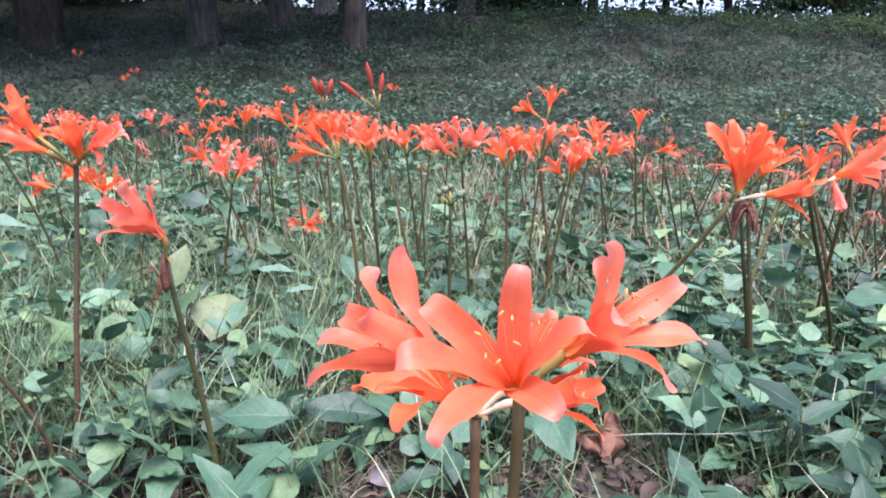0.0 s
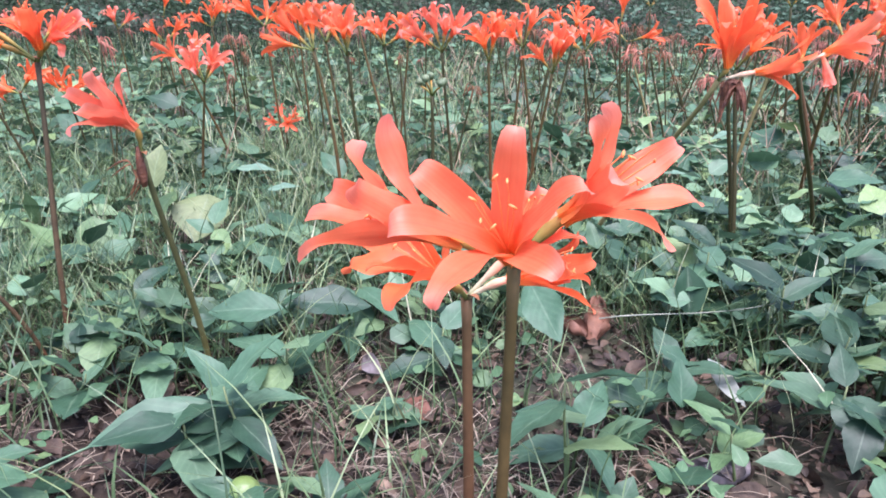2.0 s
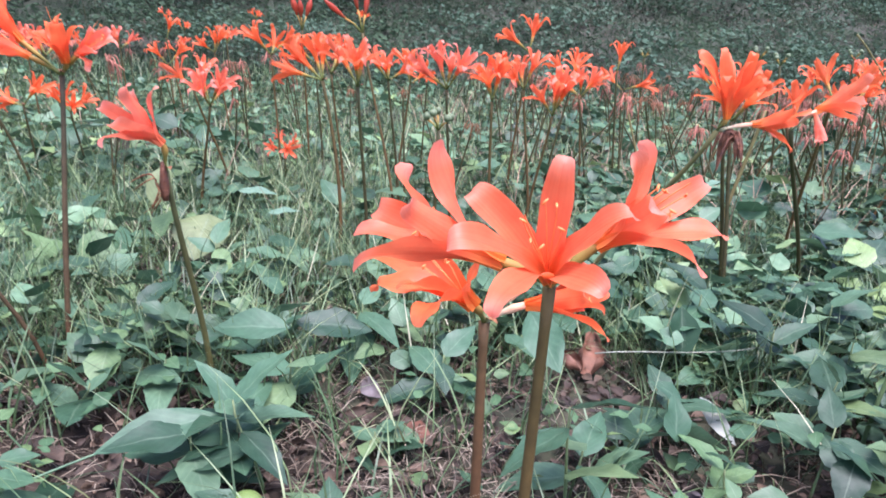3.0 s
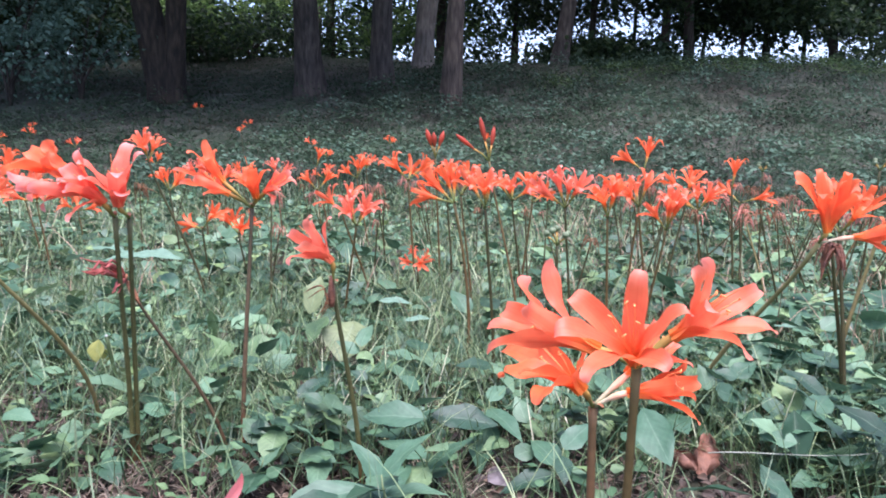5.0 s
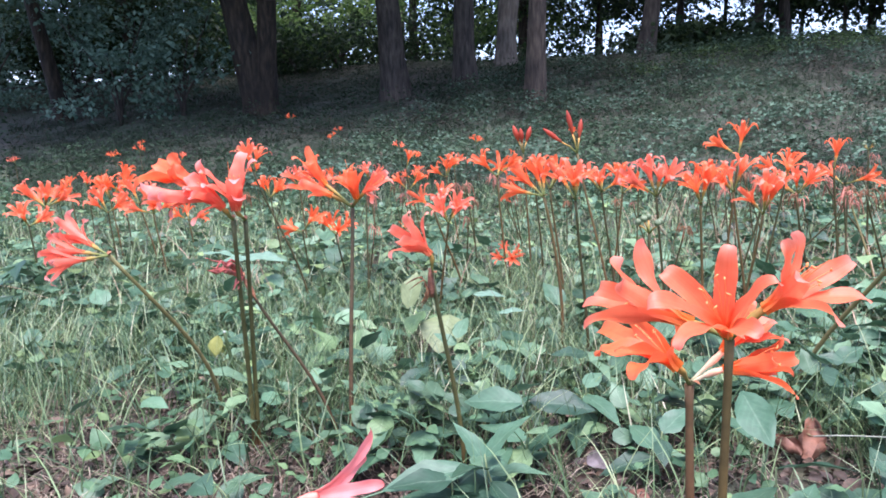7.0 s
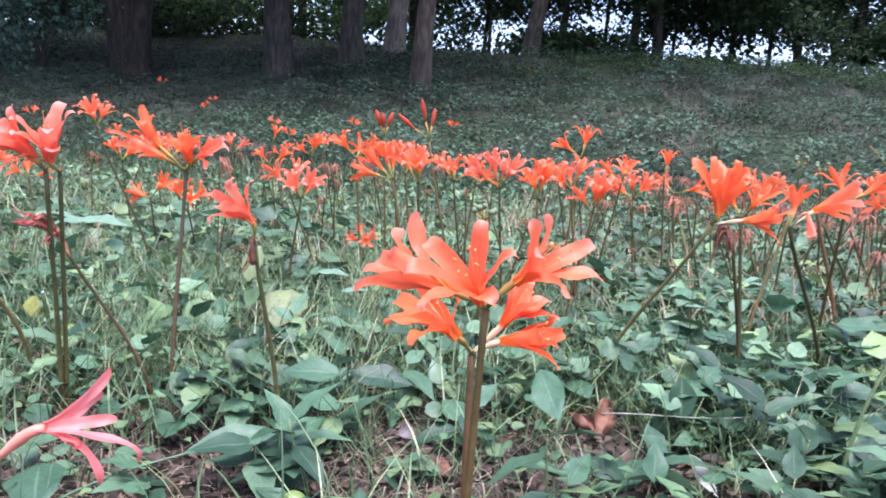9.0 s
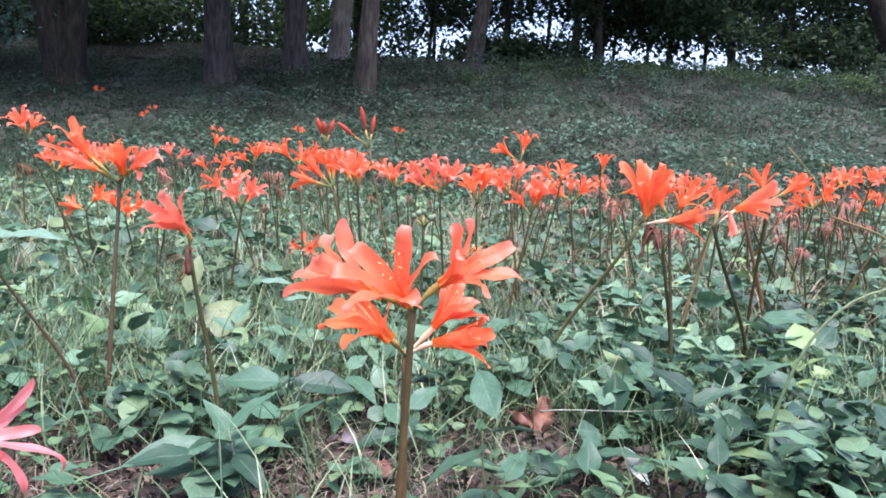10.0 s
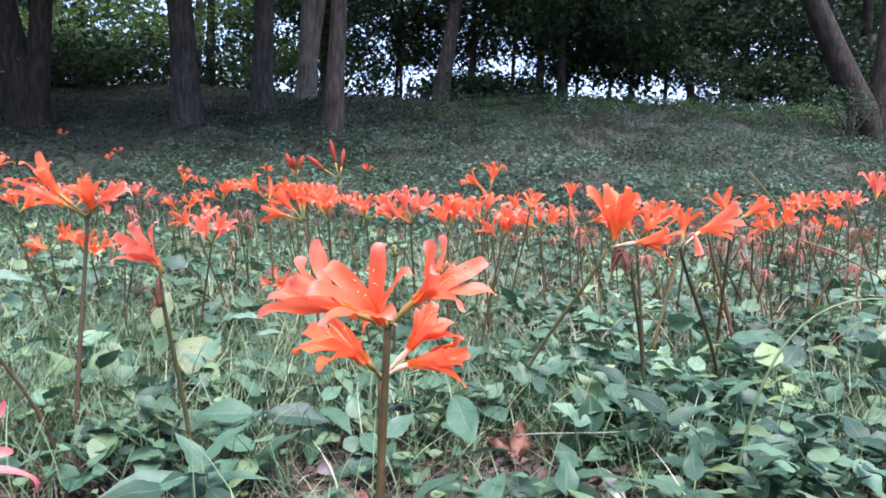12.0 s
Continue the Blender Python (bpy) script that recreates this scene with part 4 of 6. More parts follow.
shaped_flower(tall, fd, HD, (-0.272, 0.790, 0.3135), (-0.62, -0.02, 0.78),
              ((-0.2954, 0.790, 0.358, 0.02, 1.0), (-0.3067, 0.782, 0.349, 0.05, 0.7), (-0.285, 0.776, 0.338, 0.06), (-0.310, 0.790, 0.3285, 0.14), (-0.293, 0.805, 0.350, 0.05),
               (-0.303, 0.800, 0.3426, 0.06)), 0.0110, M_ORANGE, M_PEDICEL, 315, "long-stalked orange flower")
shaped_flower(tall, fd, HD, (-0.2595, 0.775, 0.300), (-0.90, -0.05, 0.42),
              ((-0.320, 0.772, 0.3285, 0.02), (-0.311, 0.765, 0.313, 0.04), (-0.293, 0.760, 0.318, 0.08), (-0.284, 0.765, 0.299, 0.14), (-0.307, 0.790, 0.3235, 0.04),
               (-0.279, 0.785, 0.316, 0.10)), 0.0100, M_CORAL, M_PEDICEL, 332, "coral flower stretched sideways")
shaped_flower(tall, fd, HD, (-0.226, 0.775, 0.298), (-0.15, -0.25, 0.95),
              ((-0.251, 0.770, 0.323, 0.14), (-0.240, 0.780, 0.332, 0.06), (-0.228, 0.770, 0.337, 0.05), (-0.212, 0.772, 0.331, 0.06), (-0.244, 0.750, 0.317, 0.16),
               (-0.220, 0.750, 0.330, 0.08)), 0.0130, M_ORANGE, M_PEDICEL, 316, "cup-shaped orange flower")
shaped_flower(tall, fd, HD, (-0.214, 0.775, 0.3035), (0.70, -0.15, 0.55),
              ((-0.2006, 0.780, 0.3275, 0.10), (-0.1864, 0.775, 0.327, 0.06), (-0.1776, 0.770, 0.3185, 0.06), (-0.204, 0.765, 0.290, 0.34), (-0.193, 0.760, 0.309, 0.10),
               (-0.190, 0.790, 0.3216, 0.06)), 0.0100, M_PINK, M_PEDICEL, 317, "fading pink flower")
HPOD = (-0.099, 0.643, 0.228)
pod, fpod = front_lily(HPOD, (-0.080, 0.690), 0.0025, "lily with a single pink flower above withered buds", M_STEM_GREEN)
shaped_flower(pod, fpod, HPOD, (-0.100, 0.636, 0.2515), (-0.66, -0.30, 0.68),
              ((-0.128, 0.592, 0.259, 0.04), (-0.131, 0.606, 0.281, 0.06), (-0.117, 0.612, 0.294, 0.06), (-0.101, 0.630, 0.2925, 0.12), (-0.123, 0.640, 0.287, 0.05),
               (-0.116, 0.588, 0.270, 0.08)), 0.0128, M_PINK, M_PEDICEL, 318, "wide pink flower turned sideways", 0.22)
dry = np.array((-0.099, 0.640, 0.206)) - np.asarray(fpod)
part("dry_bud", mesh_of("dry_bud", *tube(dry + np.linspace(0, 1, 7)[:, None] * np.array((-0.001, -0.001, 0.030)), (0.0020, 0.0029, 0.0036, 0.0034, 0.0028, 0.0022, 0.0008), 8)), pod, M_MAROON, None,
     "shrivelled dark red bud")
part("withered_flower", tinted(WITHERED[1], M_DRY), pod, None, Matrix.Translation(Vector((-0.106, 0.640, 0.218)) - Vector(fpod)) @ pose(0, 0, 0, 0, -50, 160) @ Matrix.Scale(0.45, 4), "dry red flower remains")
lily((-0.456, 0.625, 0.246), (-0.430, 0.770), ((195, 10, 1, 0.9), (170, 24, 3, 0.95), (215, -4, 0, 0.85)), 0.0024, M_ROSE, bow=(0.03, 0.0),
     label="pink lily bowing over on a slanting stem", stem_mat=M_STEM_PALE)


def limp_strands(base, tip, n, width, loose, seed):
    """Withered tepals that cling together and lie the way the flower last faced."""
    rng = np.random.default_rng(seed)
    base, tip = np.asarray(base), np.asarray(tip)
    run = np.linalg.norm(tip - base)
    pieces = []
    for k in range(n):
        end = base + (tip - base) * rng.uniform(0.7, 1.08) + rng.normal(0, loose, 3) * run
        mid = (base + end) / 2 + rng.normal(0, loose * 0.5, 3) * run + (0, 0, 0.06 * run)
        q = bez((base, (base + mid) / 2, mid, end), np.linspace(0, 1, 9))
        q[-2:] += np.array((0, 0, -0.10 * run * rng.uniform(0.2, 1.3)))
        w = width * rng.uniform(0.6, 1.3)
        pieces.append(tube(q, w * np.array((0.5, 0.7, 0.9, 1.2, 0.9, 1.3, 1.0, 0.8, 0.2)), 5, False))
    return joined(pieces)


HS = (-0.319, 0.664, 0.217)
slant, fs = front_lily(HS, (-0.239, 0.727), 0.0019, "slanting brown stem with a shrivelled rose-red flower", M_STEM_DUSK)
for s_tip, s_n, s_seed, s_mat in (((-0.302, 0.582, 0.252), 12, 5, M_CRUMPLE), ((-0.306, 0.622, 0.221), 6, 6, M_CRUMPLE), ((-0.300, 0.655, 0.200), 4, 7, M_DRY)):
    part("withered_flower", mesh_of("withered_flower", *limp_strands(np.subtract(HS, fs), np.subtract(s_tip, fs), s_n, 0.0015, 0.075, s_seed)), slant, s_mat, None,
         "crumpled rose-red withered flower" if s_mat is M_CRUMPLE else "shrivelled brown flower remains")
FP = (-0.13, 0.17, 0.0)
lily_p = thing("lily_plant", FP, "pale pink fading lily with narrow curled tepals bowing low", "flower", "lilies in the bed")
HP = (-0.064, 0.214, 0.192)
scape(lily_p, FP, HP, 0.0024, (0.0, 0.0), M_STEM, 10)
shaped_flower(lily_p, FP, HP, (-0.030, 0.208, 0.2205), (0.90, 0.02, 0.20),
              ((-0.012, 0.229, 0.2395, 0.0), (-0.016, 0.226, 0.2295, 0.02), (-0.007, 0.221, 0.2215, 0.02), (0.011, 0.210, 0.2135, 0.12), (-0.010, 0.208, 0.2005, 0.45),
               (-0.014, 0.206, 0.2160, 0.03)), 0.0050, M_BLUSH, M_ROSE_STALK, 307, "fading pink flower", 0.34, False)
full = lily((0.386, 0.795, 0.266), (0.296, 0.945), ((20, 62, 3, 0.85),), 0.0027, M_ORANGE,
     bow=(0.0, 0.0), label="full orange lily on a long slanting stem", stem_mat=M_STEM_PALE)
ff = tuple(full.location)
shaped_flower(full, ff, (0.386, 0.795, 0.266), (0.391, 0.790, 0.281), (-0.20, -0.10, 1.0),
              ((0.356, 0.796, 0.336, 0.34, 0.7), (0.378, 0.790, 0.344, 0.14), (0.355, 0.785, 0.326, 0.36), (0.376, 0.770, 0.322, 0.16), (0.388, 0.812, 0.346, 0.05),
               (0.393, 0.766, 0.334, 0.10)), 0.0112, M_ORANGE, M_PEDICEL, 320, "upright orange flower")
shaped_flower(full, ff, (0.386, 0.795, 0.266), (0.396, 0.798, 0.281), (0.28, 0.05, 0.95),
              ((0.403, 0.779, 0.343, 0.22), (0.430, 0.815, 0.326, 0.30, -0.7), (0.417, 0.790, 0.336, 0.10), (0.398, 0.830, 0.341, 0.05), (0.436, 0.800, 0.316, 0.18),
               (0.412, 0.770, 0.322, 0.14)), 0.0110, M_ORANGE, M_PEDICEL, 321, "upright orange flower")
shaped_flower(full, ff, (0.386, 0.795, 0.266), (0.426, 0.802, 0.2735), (1.0, -0.05, 0.10),
              ((0.462, 0.787, 0.280, 0.05), (0.466, 0.796, 0.250, 0.14), (0.480, 0.814, 0.310, 0.02), (0.456, 0.780, 0.293, 0.08), (0.479, 0.800, 0.289, 0.04),
               (0.462, 0.822, 0.262, 0.08)), 0.0120, M_ORANGE, M_PALE, 319, "orange flower on a long pale stalk")
part("withered_flower", mesh_of("withered_flower", *strands_shape(231, 18, 0.017, 0.1, 2.1, 1.6)), full, M_MAROON, Matrix.Translation(Vector((0.404, 0.794, 0.262)) - full.location),
     "crumpled dark brown withered flower")
lily((0.470, 0.950, 0.262), (0.486, 0.922), ((20, 48, 1, 0.95), (-60, 52, 2, 0.9), (130, 55, 4, 0.85)), 0.0026, M_ORANGE, stem_mat=M_STEM_DARK)
withered_lily((0.455, 0.93, 0.245), (0.500, 0.96), 3, 0.0026, M_MAROON, 0.5, "crumpled dark red lily remains on a brown stem")
side = lily((0.508, 0.882, 0.262), (0.640, 1.02), ((60, 60, 0, 0.8),), 0.0028, M_ORANGE, stem_mat=M_STEM_DARK, label="orange lily leaning out on a dark slanting stem")
sf = tuple(side.location)
shaped_flower(side, sf, (0.508, 0.882, 0.262), (0.538, 0.888, 0.2855), (0.85, 0.05, 0.45),
              ((0.575, 0.862, 0.327, 0.08), (0.618, 0.925, 0.298, 0.03), (0.600, 0.900, 0.320, 0.03), (0.578, 0.872, 0.290, 0.08), (0.592, 0.925, 0.312, 0.04),
               (0.572, 0.868, 0.276, 0.14)), 0.0140, M_CORAL, M_PALE, 322, "coral flower stretched to one side")
shaped_flower(side, sf, (0.508, 0.882, 0.262), (0.514, 0.850, 0.282), (0.15, -0.35, -0.6),
              ((0.512, 0.824, 0.254, 0.02), (0.516, 0.828, 0.252, 0.02), (0.510, 0.830, 0.256, 0.02), (0.515, 0.822, 0.258, 0.02), (0.512, 0.832, 0.251, 0.02)),
              0.0060, M_PINK, M_PALE, 323, "closed pink flower hanging down", 0.3, False)
lily((0.655, 1.060, 0.290), (0.690, 1.17), ((10, 30, 1, 0.9), (100, 50, 2, 0.9)), 0.0028, M_ORANGE)

# lilies of the middle rows: hub, shift of the foot, number of flowers
MID = np.random.default_rng(77)


def row_lily(x, y, z, n, dx=0.0, dy=0.0, lift=52, size=0.95, mat=None, label=LILY):
    heads = crown_of(n, MID, lift, size)
    mat = mat or (M_ORANGE, M_CORAL, M_ORANGE, M_PINK, M_ORANGE, M_CORAL, M_ORANGE)[int(abs(x) * 1000 + y * 100) % 7]
    lily((x, y, z), (x + dx, y + dy), heads, 0.0023, mat, 1.0, (0, 0), label, M_STEM_DARK if MID.random() < 0.6 else None)


row_lily(-0.660, 1.32, 0.318, 3, 0.10, 0.04, 58)
row_lily(-0.590, 1.58, 0.150, 4, 0.02, 0.02, 35)
row_lily(-0.640, 1.50, 0.168, 2, 0.01, 0.02, 30)
row_lily(-0.248, 1.33, 0.205, 4, -0.03, 0.03, 55)
row_lily(-0.300, 1.42, 0.222, 2, 0.06, 0.04, 60)
row_lily(-0.610, 2.25, 0.285, 1, 0.05, 0.0, 70)
row_lily(-0.450, 2.15, 0.262, 3, 0.04, 0.0, 55)
row_lily(-0.560, 2.10, 0.225, 2, 0.02, 0.0, 50)
lily((-0.042, 1.160, 0.268), (-0.015, 1.15), ((158, 40, 3, 0.95), (140, 66, 1, 0.9), (170, 14, 5, 0.95), (100, 75, 0, 0.9)), 0.0026, M_ORANGE, bow=(0.012, 0),
     label="orange lily whose heavy head bends the stem")
row_lily(0.018, 1.02, 0.272, 3, 0.02, 0.02, 62)
row_lily(0.045, 1.42, 0.258, 4, 0.03, 0.0, 58)
row_lily(0.085, 1.52, 0.248, 3, -0.02, 0.0, 50)
row_lily(0.140, 1.22, 0.262, 4, 0.02, 0.0, 60)
row_lily(0.205, 1.165, 0.252, 4, 0.01, 0.01, 66, 0.98)
row_lily(0.275, 1.32, 0.262, 3, 0.03, 0.0, 55)
row_lily(0.300, 1.18, 0.235, 4, -0.03, 0.02, 50, 0.9, M_CORAL, "coral-pink lily among the orange ones")
row_lily(0.395, 1.50, 0.270, 3, -0.04, 0.0, 62)
row_lily(0.445, 1.62, 0.235, 5, 0.02, 0.0, 45)
row_lily(0.490, 1.53, 0.290, 1, 0.02, 0.0, 78)
row_lily(0.560, 1.72, 0.250, 2, 0.02, 0.0, 40)
lily((0.305, 1.48, 0.322), (0.285, 1.50), ((165, 36, 0, 0.95), (58, 70, 1, 0.95)), 0.0023, M_ORANGE, label="tall orange lily with two spread flowers above the rest")
row_lily(0.900, 1.40, 0.262, 4, -0.02, 0.04, 45)
row_lily(1.163, 2.00, 0.262, 3, 0.02, 0.0, 60)
row_lily(1.225, 1.90, 0.295, 4, 0.02, 0.02, 60)
row_lily(1.310, 1.92, 0.295, 3, -0.05, 0.02, 60)
row_lily(1.420, 2.00, 0.300, 4, 0.03, 0.02, 55)
row_lily(1.042, 1.30, 0.328, 3, -0.12, 0.03, 60)
row_lily(0.800, 1.78, 0.258, 3, 0.02, 0.0, 50)
row_lily(-0.190, 1.57, 0.285, 3, 0.02, 0.0, 60)
row_lily(-0.115, 1.66, 0.270, 3, 0.02, 0.0, 55)
row_lily(-0.170, 1.60, 0.095, 4, 0.0, 0.02, 25, 0.7)
row_lily(-0.060, 1.45, 0.262, 3, 0.03, 0.0, 55)
row_lily(-1.540, 1.70, 0.212, 5, 0.04, 0.0, 50, 1.2, M_CORAL, "coral-pink lily among the orange ones")
row_lily(-1.950, 2.20, 0.215, 3, 0.03, 0.0, 55)
row_lily(-2.070, 2.40, 0.225, 2, 0.02, 0.0, 55)
row_lily(-2.160, 2.60, 0.230, 2, 0.02, 0.0, 55)
row_lily(-1.480, 1.90, 0.222, 4, 0.03, 0.0, 55, 1.15)
row_lily(-1.510, 2.00, 0.238, 3, 0.02, 0.0, 55, 1.2)
row_lily(-1.300, 1.80, 0.214, 4, 0.05, 0.0, 45, 1.15, M_CORAL, "coral-pink lily among the orange ones")
row_lily(-1.110, 1.60, 0.203, 4, 0.03, 0.0, 40, 1.1, M_CORAL, "coral-pink lily among the orange ones")
row_lily(-1.330, 1.70, 0.196, 4, 0.02, 0.0, 40, 1.1, M_CORAL, "coral-pink lily among the orange ones")
row_lily(-1.410, 1.50, 0.180, 4, 0.02, 0.0, 40, 1.1, M_CORAL, "coral-pink lily among the orange ones")
row_lily(-1.240, 1.95, 0.150, 3, 0.02, 0.0, 40)
row_lily(-0.900, 1.85, 0.225, 4, 0.03, 0.0, 55)
row_lily(-0.830, 2.00, 0.235, 4, 0.04, 0.0, 55)
row_lily(-0.950, 2.15, 0.240, 4, 0.02, 0.0, 55)
row_lily(-0.760, 2.30, 0.250, 3, 0.02, 0.0, 55)

# lily still in bud: three red buds above the others, and a darker one behind
FBUD = (0.075, 1.205)
bud_root = thing("lily_plant", (*FBUD, float(lie(*FBUD)) - 0.004), "tall lily with three closed red buds on a slender stem", "flower", "lilies in the bed")
fb3 = tuple(bud_root.location)
hb3 = (0.008, 1.24, 0.337)
scape(bud_root, fb3, hb3, 0.0022, (0, 0), None, 8)


def bud(root, hub, tip, width):
    hub, tip = np.asarray(hub, float), np.asarray(tip, float)
    mid = hub + (tip - hub) * 0.45
    st = part("bud", mesh_of("pedicel", *tube(np.stack([hub, (hub + mid) / 2 + (0, 0, 0.003), mid]), (0.0015, 0.0013, 0.0017), 6)), root, M_PEDICEL)
    s = np.linspace(0, 1, 8)[:, None]
    q = mid + (tip - mid) * s
    part("bud_tip", mesh_of("bud_tip", *tube(q, width * np.array((0.35, 0.55, 0.75, 0.95, 1.0, 0.9, 0.6, 0.15)), 9)), st, M_BUD)


ho = np.asarray(hb3) - fb3
bud(bud_root, ho, ho + (-0.058, -0.01, 0.045), 0.0042)
bud(bud_root, ho, ho + (-0.018, 0.0, 0.075), 0.0045)
bud(bud_root, ho, ho + (0.006, 0.012, 0.060), 0.0042)
FBUD2 = (-0.12, 1.62)
bud2 = thing("lily_plant", (*FBUD2, float(lie(*FBUD2)) - 0.004), "tall lily with closed dark red buds", "flower", "lilies in the bed")
hb4 = np.array((-0.135, 1.605, 0.335)) - np.array(tuple(bud2.location))
scape(bud2, tuple(bud2.location), (-0.135, 1.605, 0.335), 0.0022, (0, 0), None, 7)
bud(bud2, hb4, hb4 + (-0.022, 0, 0.065), 0.006)
bud(bud2, hb4, hb4 + (0.016, 0.01, 0.062), 0.006)
bud(bud2, hb4, hb4 + (-0.004, -0.01, 0.058), 0.006)

seed_lily((0.121, 1.000, 0.226), (0.123, 1.00), 5, 1.0, "lily stem with green round seed pods")
seed_lily((0.757, 1.50, 0.335), (0.745, 1.52), 4, 0.9, "tall lily stem with pale seed pods")
seed_lily((0.800, 1.50, 0.325), (0.830, 1.50), 4, 0.9, "tall lily stem with pale seed pods")
seed_lily((1.08, 1.72, 0.345), (1.09, 1.72), 4, 0.9, "tall lily stem with pale seed pods")
seed_lily((1.35, 1.75, 0.345), (1.35, 1.74), 3, 0.9, "tall lily stem with pale seed pods")
seed_lily((0.66, 1.9, 0.32), (0.67, 1.9), 4, 0.9, "tall lily stem with pale seed pods")

# withered lilies between and behind
for k in range(170):
    y = 1.35 + 2.0 * MID.random() ** 0.8
    x = -0.62 * y + 0.1 + MID.random() * (1.40 * y)
    if k % 2 == 0:
        x = 0.3 + MID.random() * 0.62 * y
    h = MID.uniform(0.17, 0.27)
    withered_lily((x, y, float(lie(x, y)) + h), (x + MID.normal(0, 0.05), y + MID.normal(0, 0.03)), k, 0.0019, M_DRY if k % 3 == 1 else None, MID.uniform(0.35, 0.85))

# bare and withered stems that lean out of the bed beside the full lily
for k in range(16):
    y = 0.98 + 1.0 * MID.random()
    x = 0.42 + (0.62 * y) * MID.random() ** 0.8
    h = MID.uniform(0.17, 0.30)
    withered_lily((x, y, float(lie(x, y)) + h), (x + MID.normal(0, 0.085), y + MID.normal(0, 0.05)), k, 0.0023, M_DRY if k % 3 == 1 else None, MID.uniform(0.35, 0.8),
                  "withered lily with shrunken remains on a leaning red-brown stem", (M_STEM_DARK, M_STEM_DARK, M_STEM, M_STEM_DARK, M_STEM_PALE)[k % 5])

# stout dead stems that stand apart from the rest
DEAD = "bare leaning lily stem with a few dried shreds at its tip"
for k, (hub, foot, r, stem_mat) in enumerate((((0.620, 1.17, 0.262), (0.573, 1.17), 0.0030, M_STEM_PALE), ((1.067, 1.614, 0.273), (1.055, 1.614), 0.0034, M_STEM_DARK),
                                              ((1.175, 1.666, 0.210), (1.140, 1.666), 0.0030, M_STEM_DARK), ((1.300, 1.783, 0.314), (1.391, 1.783), 0.0036, M_STEM_DARK),
                                              ((0.703, 1.271, 0.268), (0.773, 1.271), 0.0036, M_STEM_RED), ((0.812, 1.478, 0.220), (0.914, 1.478), 0.0030, M_STEM_DARK))):
    withered_lily(hub, foot, k, r, M_DRY if k % 2 else None, 0.4, DEAD, stem_mat)

# single lilies far back on the foot of the bank
for k, (x, y) in enumerate(((-2.60, 6.6), (-2.35, 5.8), (-1.55, 5.2), (-3.9, 5.3), (-4.4, 6.0), (-3.4, 7.2), (-1.2, 4.4), (-0.9, 4.9), (-2.9, 4.4), (-0.5, 4.0),
                            (-3.6, 4.6), (-0.25, 5.4), (-4.9, 5.0), (-1.9, 3.6), (-1.3, 3.3), (-0.8, 3.0), (-0.55, 2.7), (1.7, 2.6), (1.9, 2.4), (1.55, 2.3))):
    z = float(lie(x, y))
    row_lily(x, y, z + MID.uniform(0.2, 0.27), 3, 0.02, 0.0, 50, 0.9, None, "single orange lily at the foot of the bank")

# ---- low herbs at the front of the bed, leaf by leaf ----
LEAVES = [mesh_of("leaf", *leaf_shape(0.056, 0.032, 10, 0.12, 0.20)), mesh_of("leaf", *leaf_shape(0.062, 0.030, 10, 0.18, 0.34)),
          mesh_of("leaf", *leaf_shape(0.046, 0.038, 10, 0.10, 0.15, 0.36)), mesh_of("leaf", *leaf_shape(0.064, 0.028, 10, 0.24, 0.42))]
HERB = np.random.default_rng(5)


def herb(x, y, h, n, size, mat=None, label="low green herb with pointed oval leaves"):
    z = float(lie(x, y)) - 0.004
    mat = mat or M_LEAF
    lean = HERB.normal(0, 0.012, 2)
    q = bez(((0, 0, -0.004), (0, 0, h * 0.4), (lean[0], lean[1], h * 0.7), (lean[0], lean[1], h)), np.linspace(0, 1, 7))
    root = new("herb", mesh_of("herb", *tube(q, np.linspace(0.0014, 0.0007, 7), 6)))
    root.data.materials.append(M_STALK)
    root.location = (x, y, z)
    tagged(root, label, "herb", "herbs in the bed")
    a = HERB.uniform(0, 360)
    for k in range(n):
        s = 0.35 + 0.65 * (k + 1) / n
        p = q[min(6, int(round(s * 6)))]
        a += 137.5 + HERB.uniform(-20, 20)
        tilt = HERB.uniform(-28, 22) - (20 if k == n - 1 else 0)
        m = Matrix.Translation(p) @ pose(0, 0, 0, 0, 0, a) @ pose(0.004, 0, 0, HERB.uniform(-22, 22), tilt, 0) @ Matrix.Scale(size * HERB.uniform(0.75, 1.1) * (1.1 - 0.35 * s), 4)
        part("leaf", tinted(LEAVES[int(HERB.integers(0, 4))], mat), root, None, m)
    return root


herb(0.205, 0.530, 0.115, 4, 1.15)
herb(0.215, 0.560, 0.060, 4, 1.0)
herb(-0.010, 0.560, 0.085, 6, 1.1)
herb(-0.065, 0.570, 0.060, 5, 1.25)
herb(0.045, 0.520, 0.030, 4, 0.9)
herb(-0.020, 0.500, 0.030, 4, 1.0)
herb(0.333, 0.545, 0.045, 4, 0.8, M_LEAF_LIGHT)
herb(0.410, 0.570, 0.070, 4, 1.1, M_LEAF_DIMMED)
herb(0.430, 0.640, 0.085, 5, 1.1, M_LEAF_DIMMED)
herb(0.385, 0.790, 0.080, 6, 1.15)
herb(0.395, 0.800, 0.095, 6, 1.15)
herb(0.330, 0.660, 0.045, 5, 1.05, M_LEAF_DIMMED)
herb(0.455, 0.740, 0.085, 6, 1.2, M_LEAF_DIMMED)
herb(0.520, 0.720, 0.090, 6, 1.15, M_LEAF_DIMMED)
herb(0.560, 0.820, 0.085, 6, 1.15)
herb(0.250, 0.860, 0.075, 5, 1.2)
herb(0.330, 0.900, 0.085, 6, 1.1)
herb(0.440, 0.900, 0.080, 6, 1.1)
herb(0.620, 0.900, 0.085, 6, 1.1)
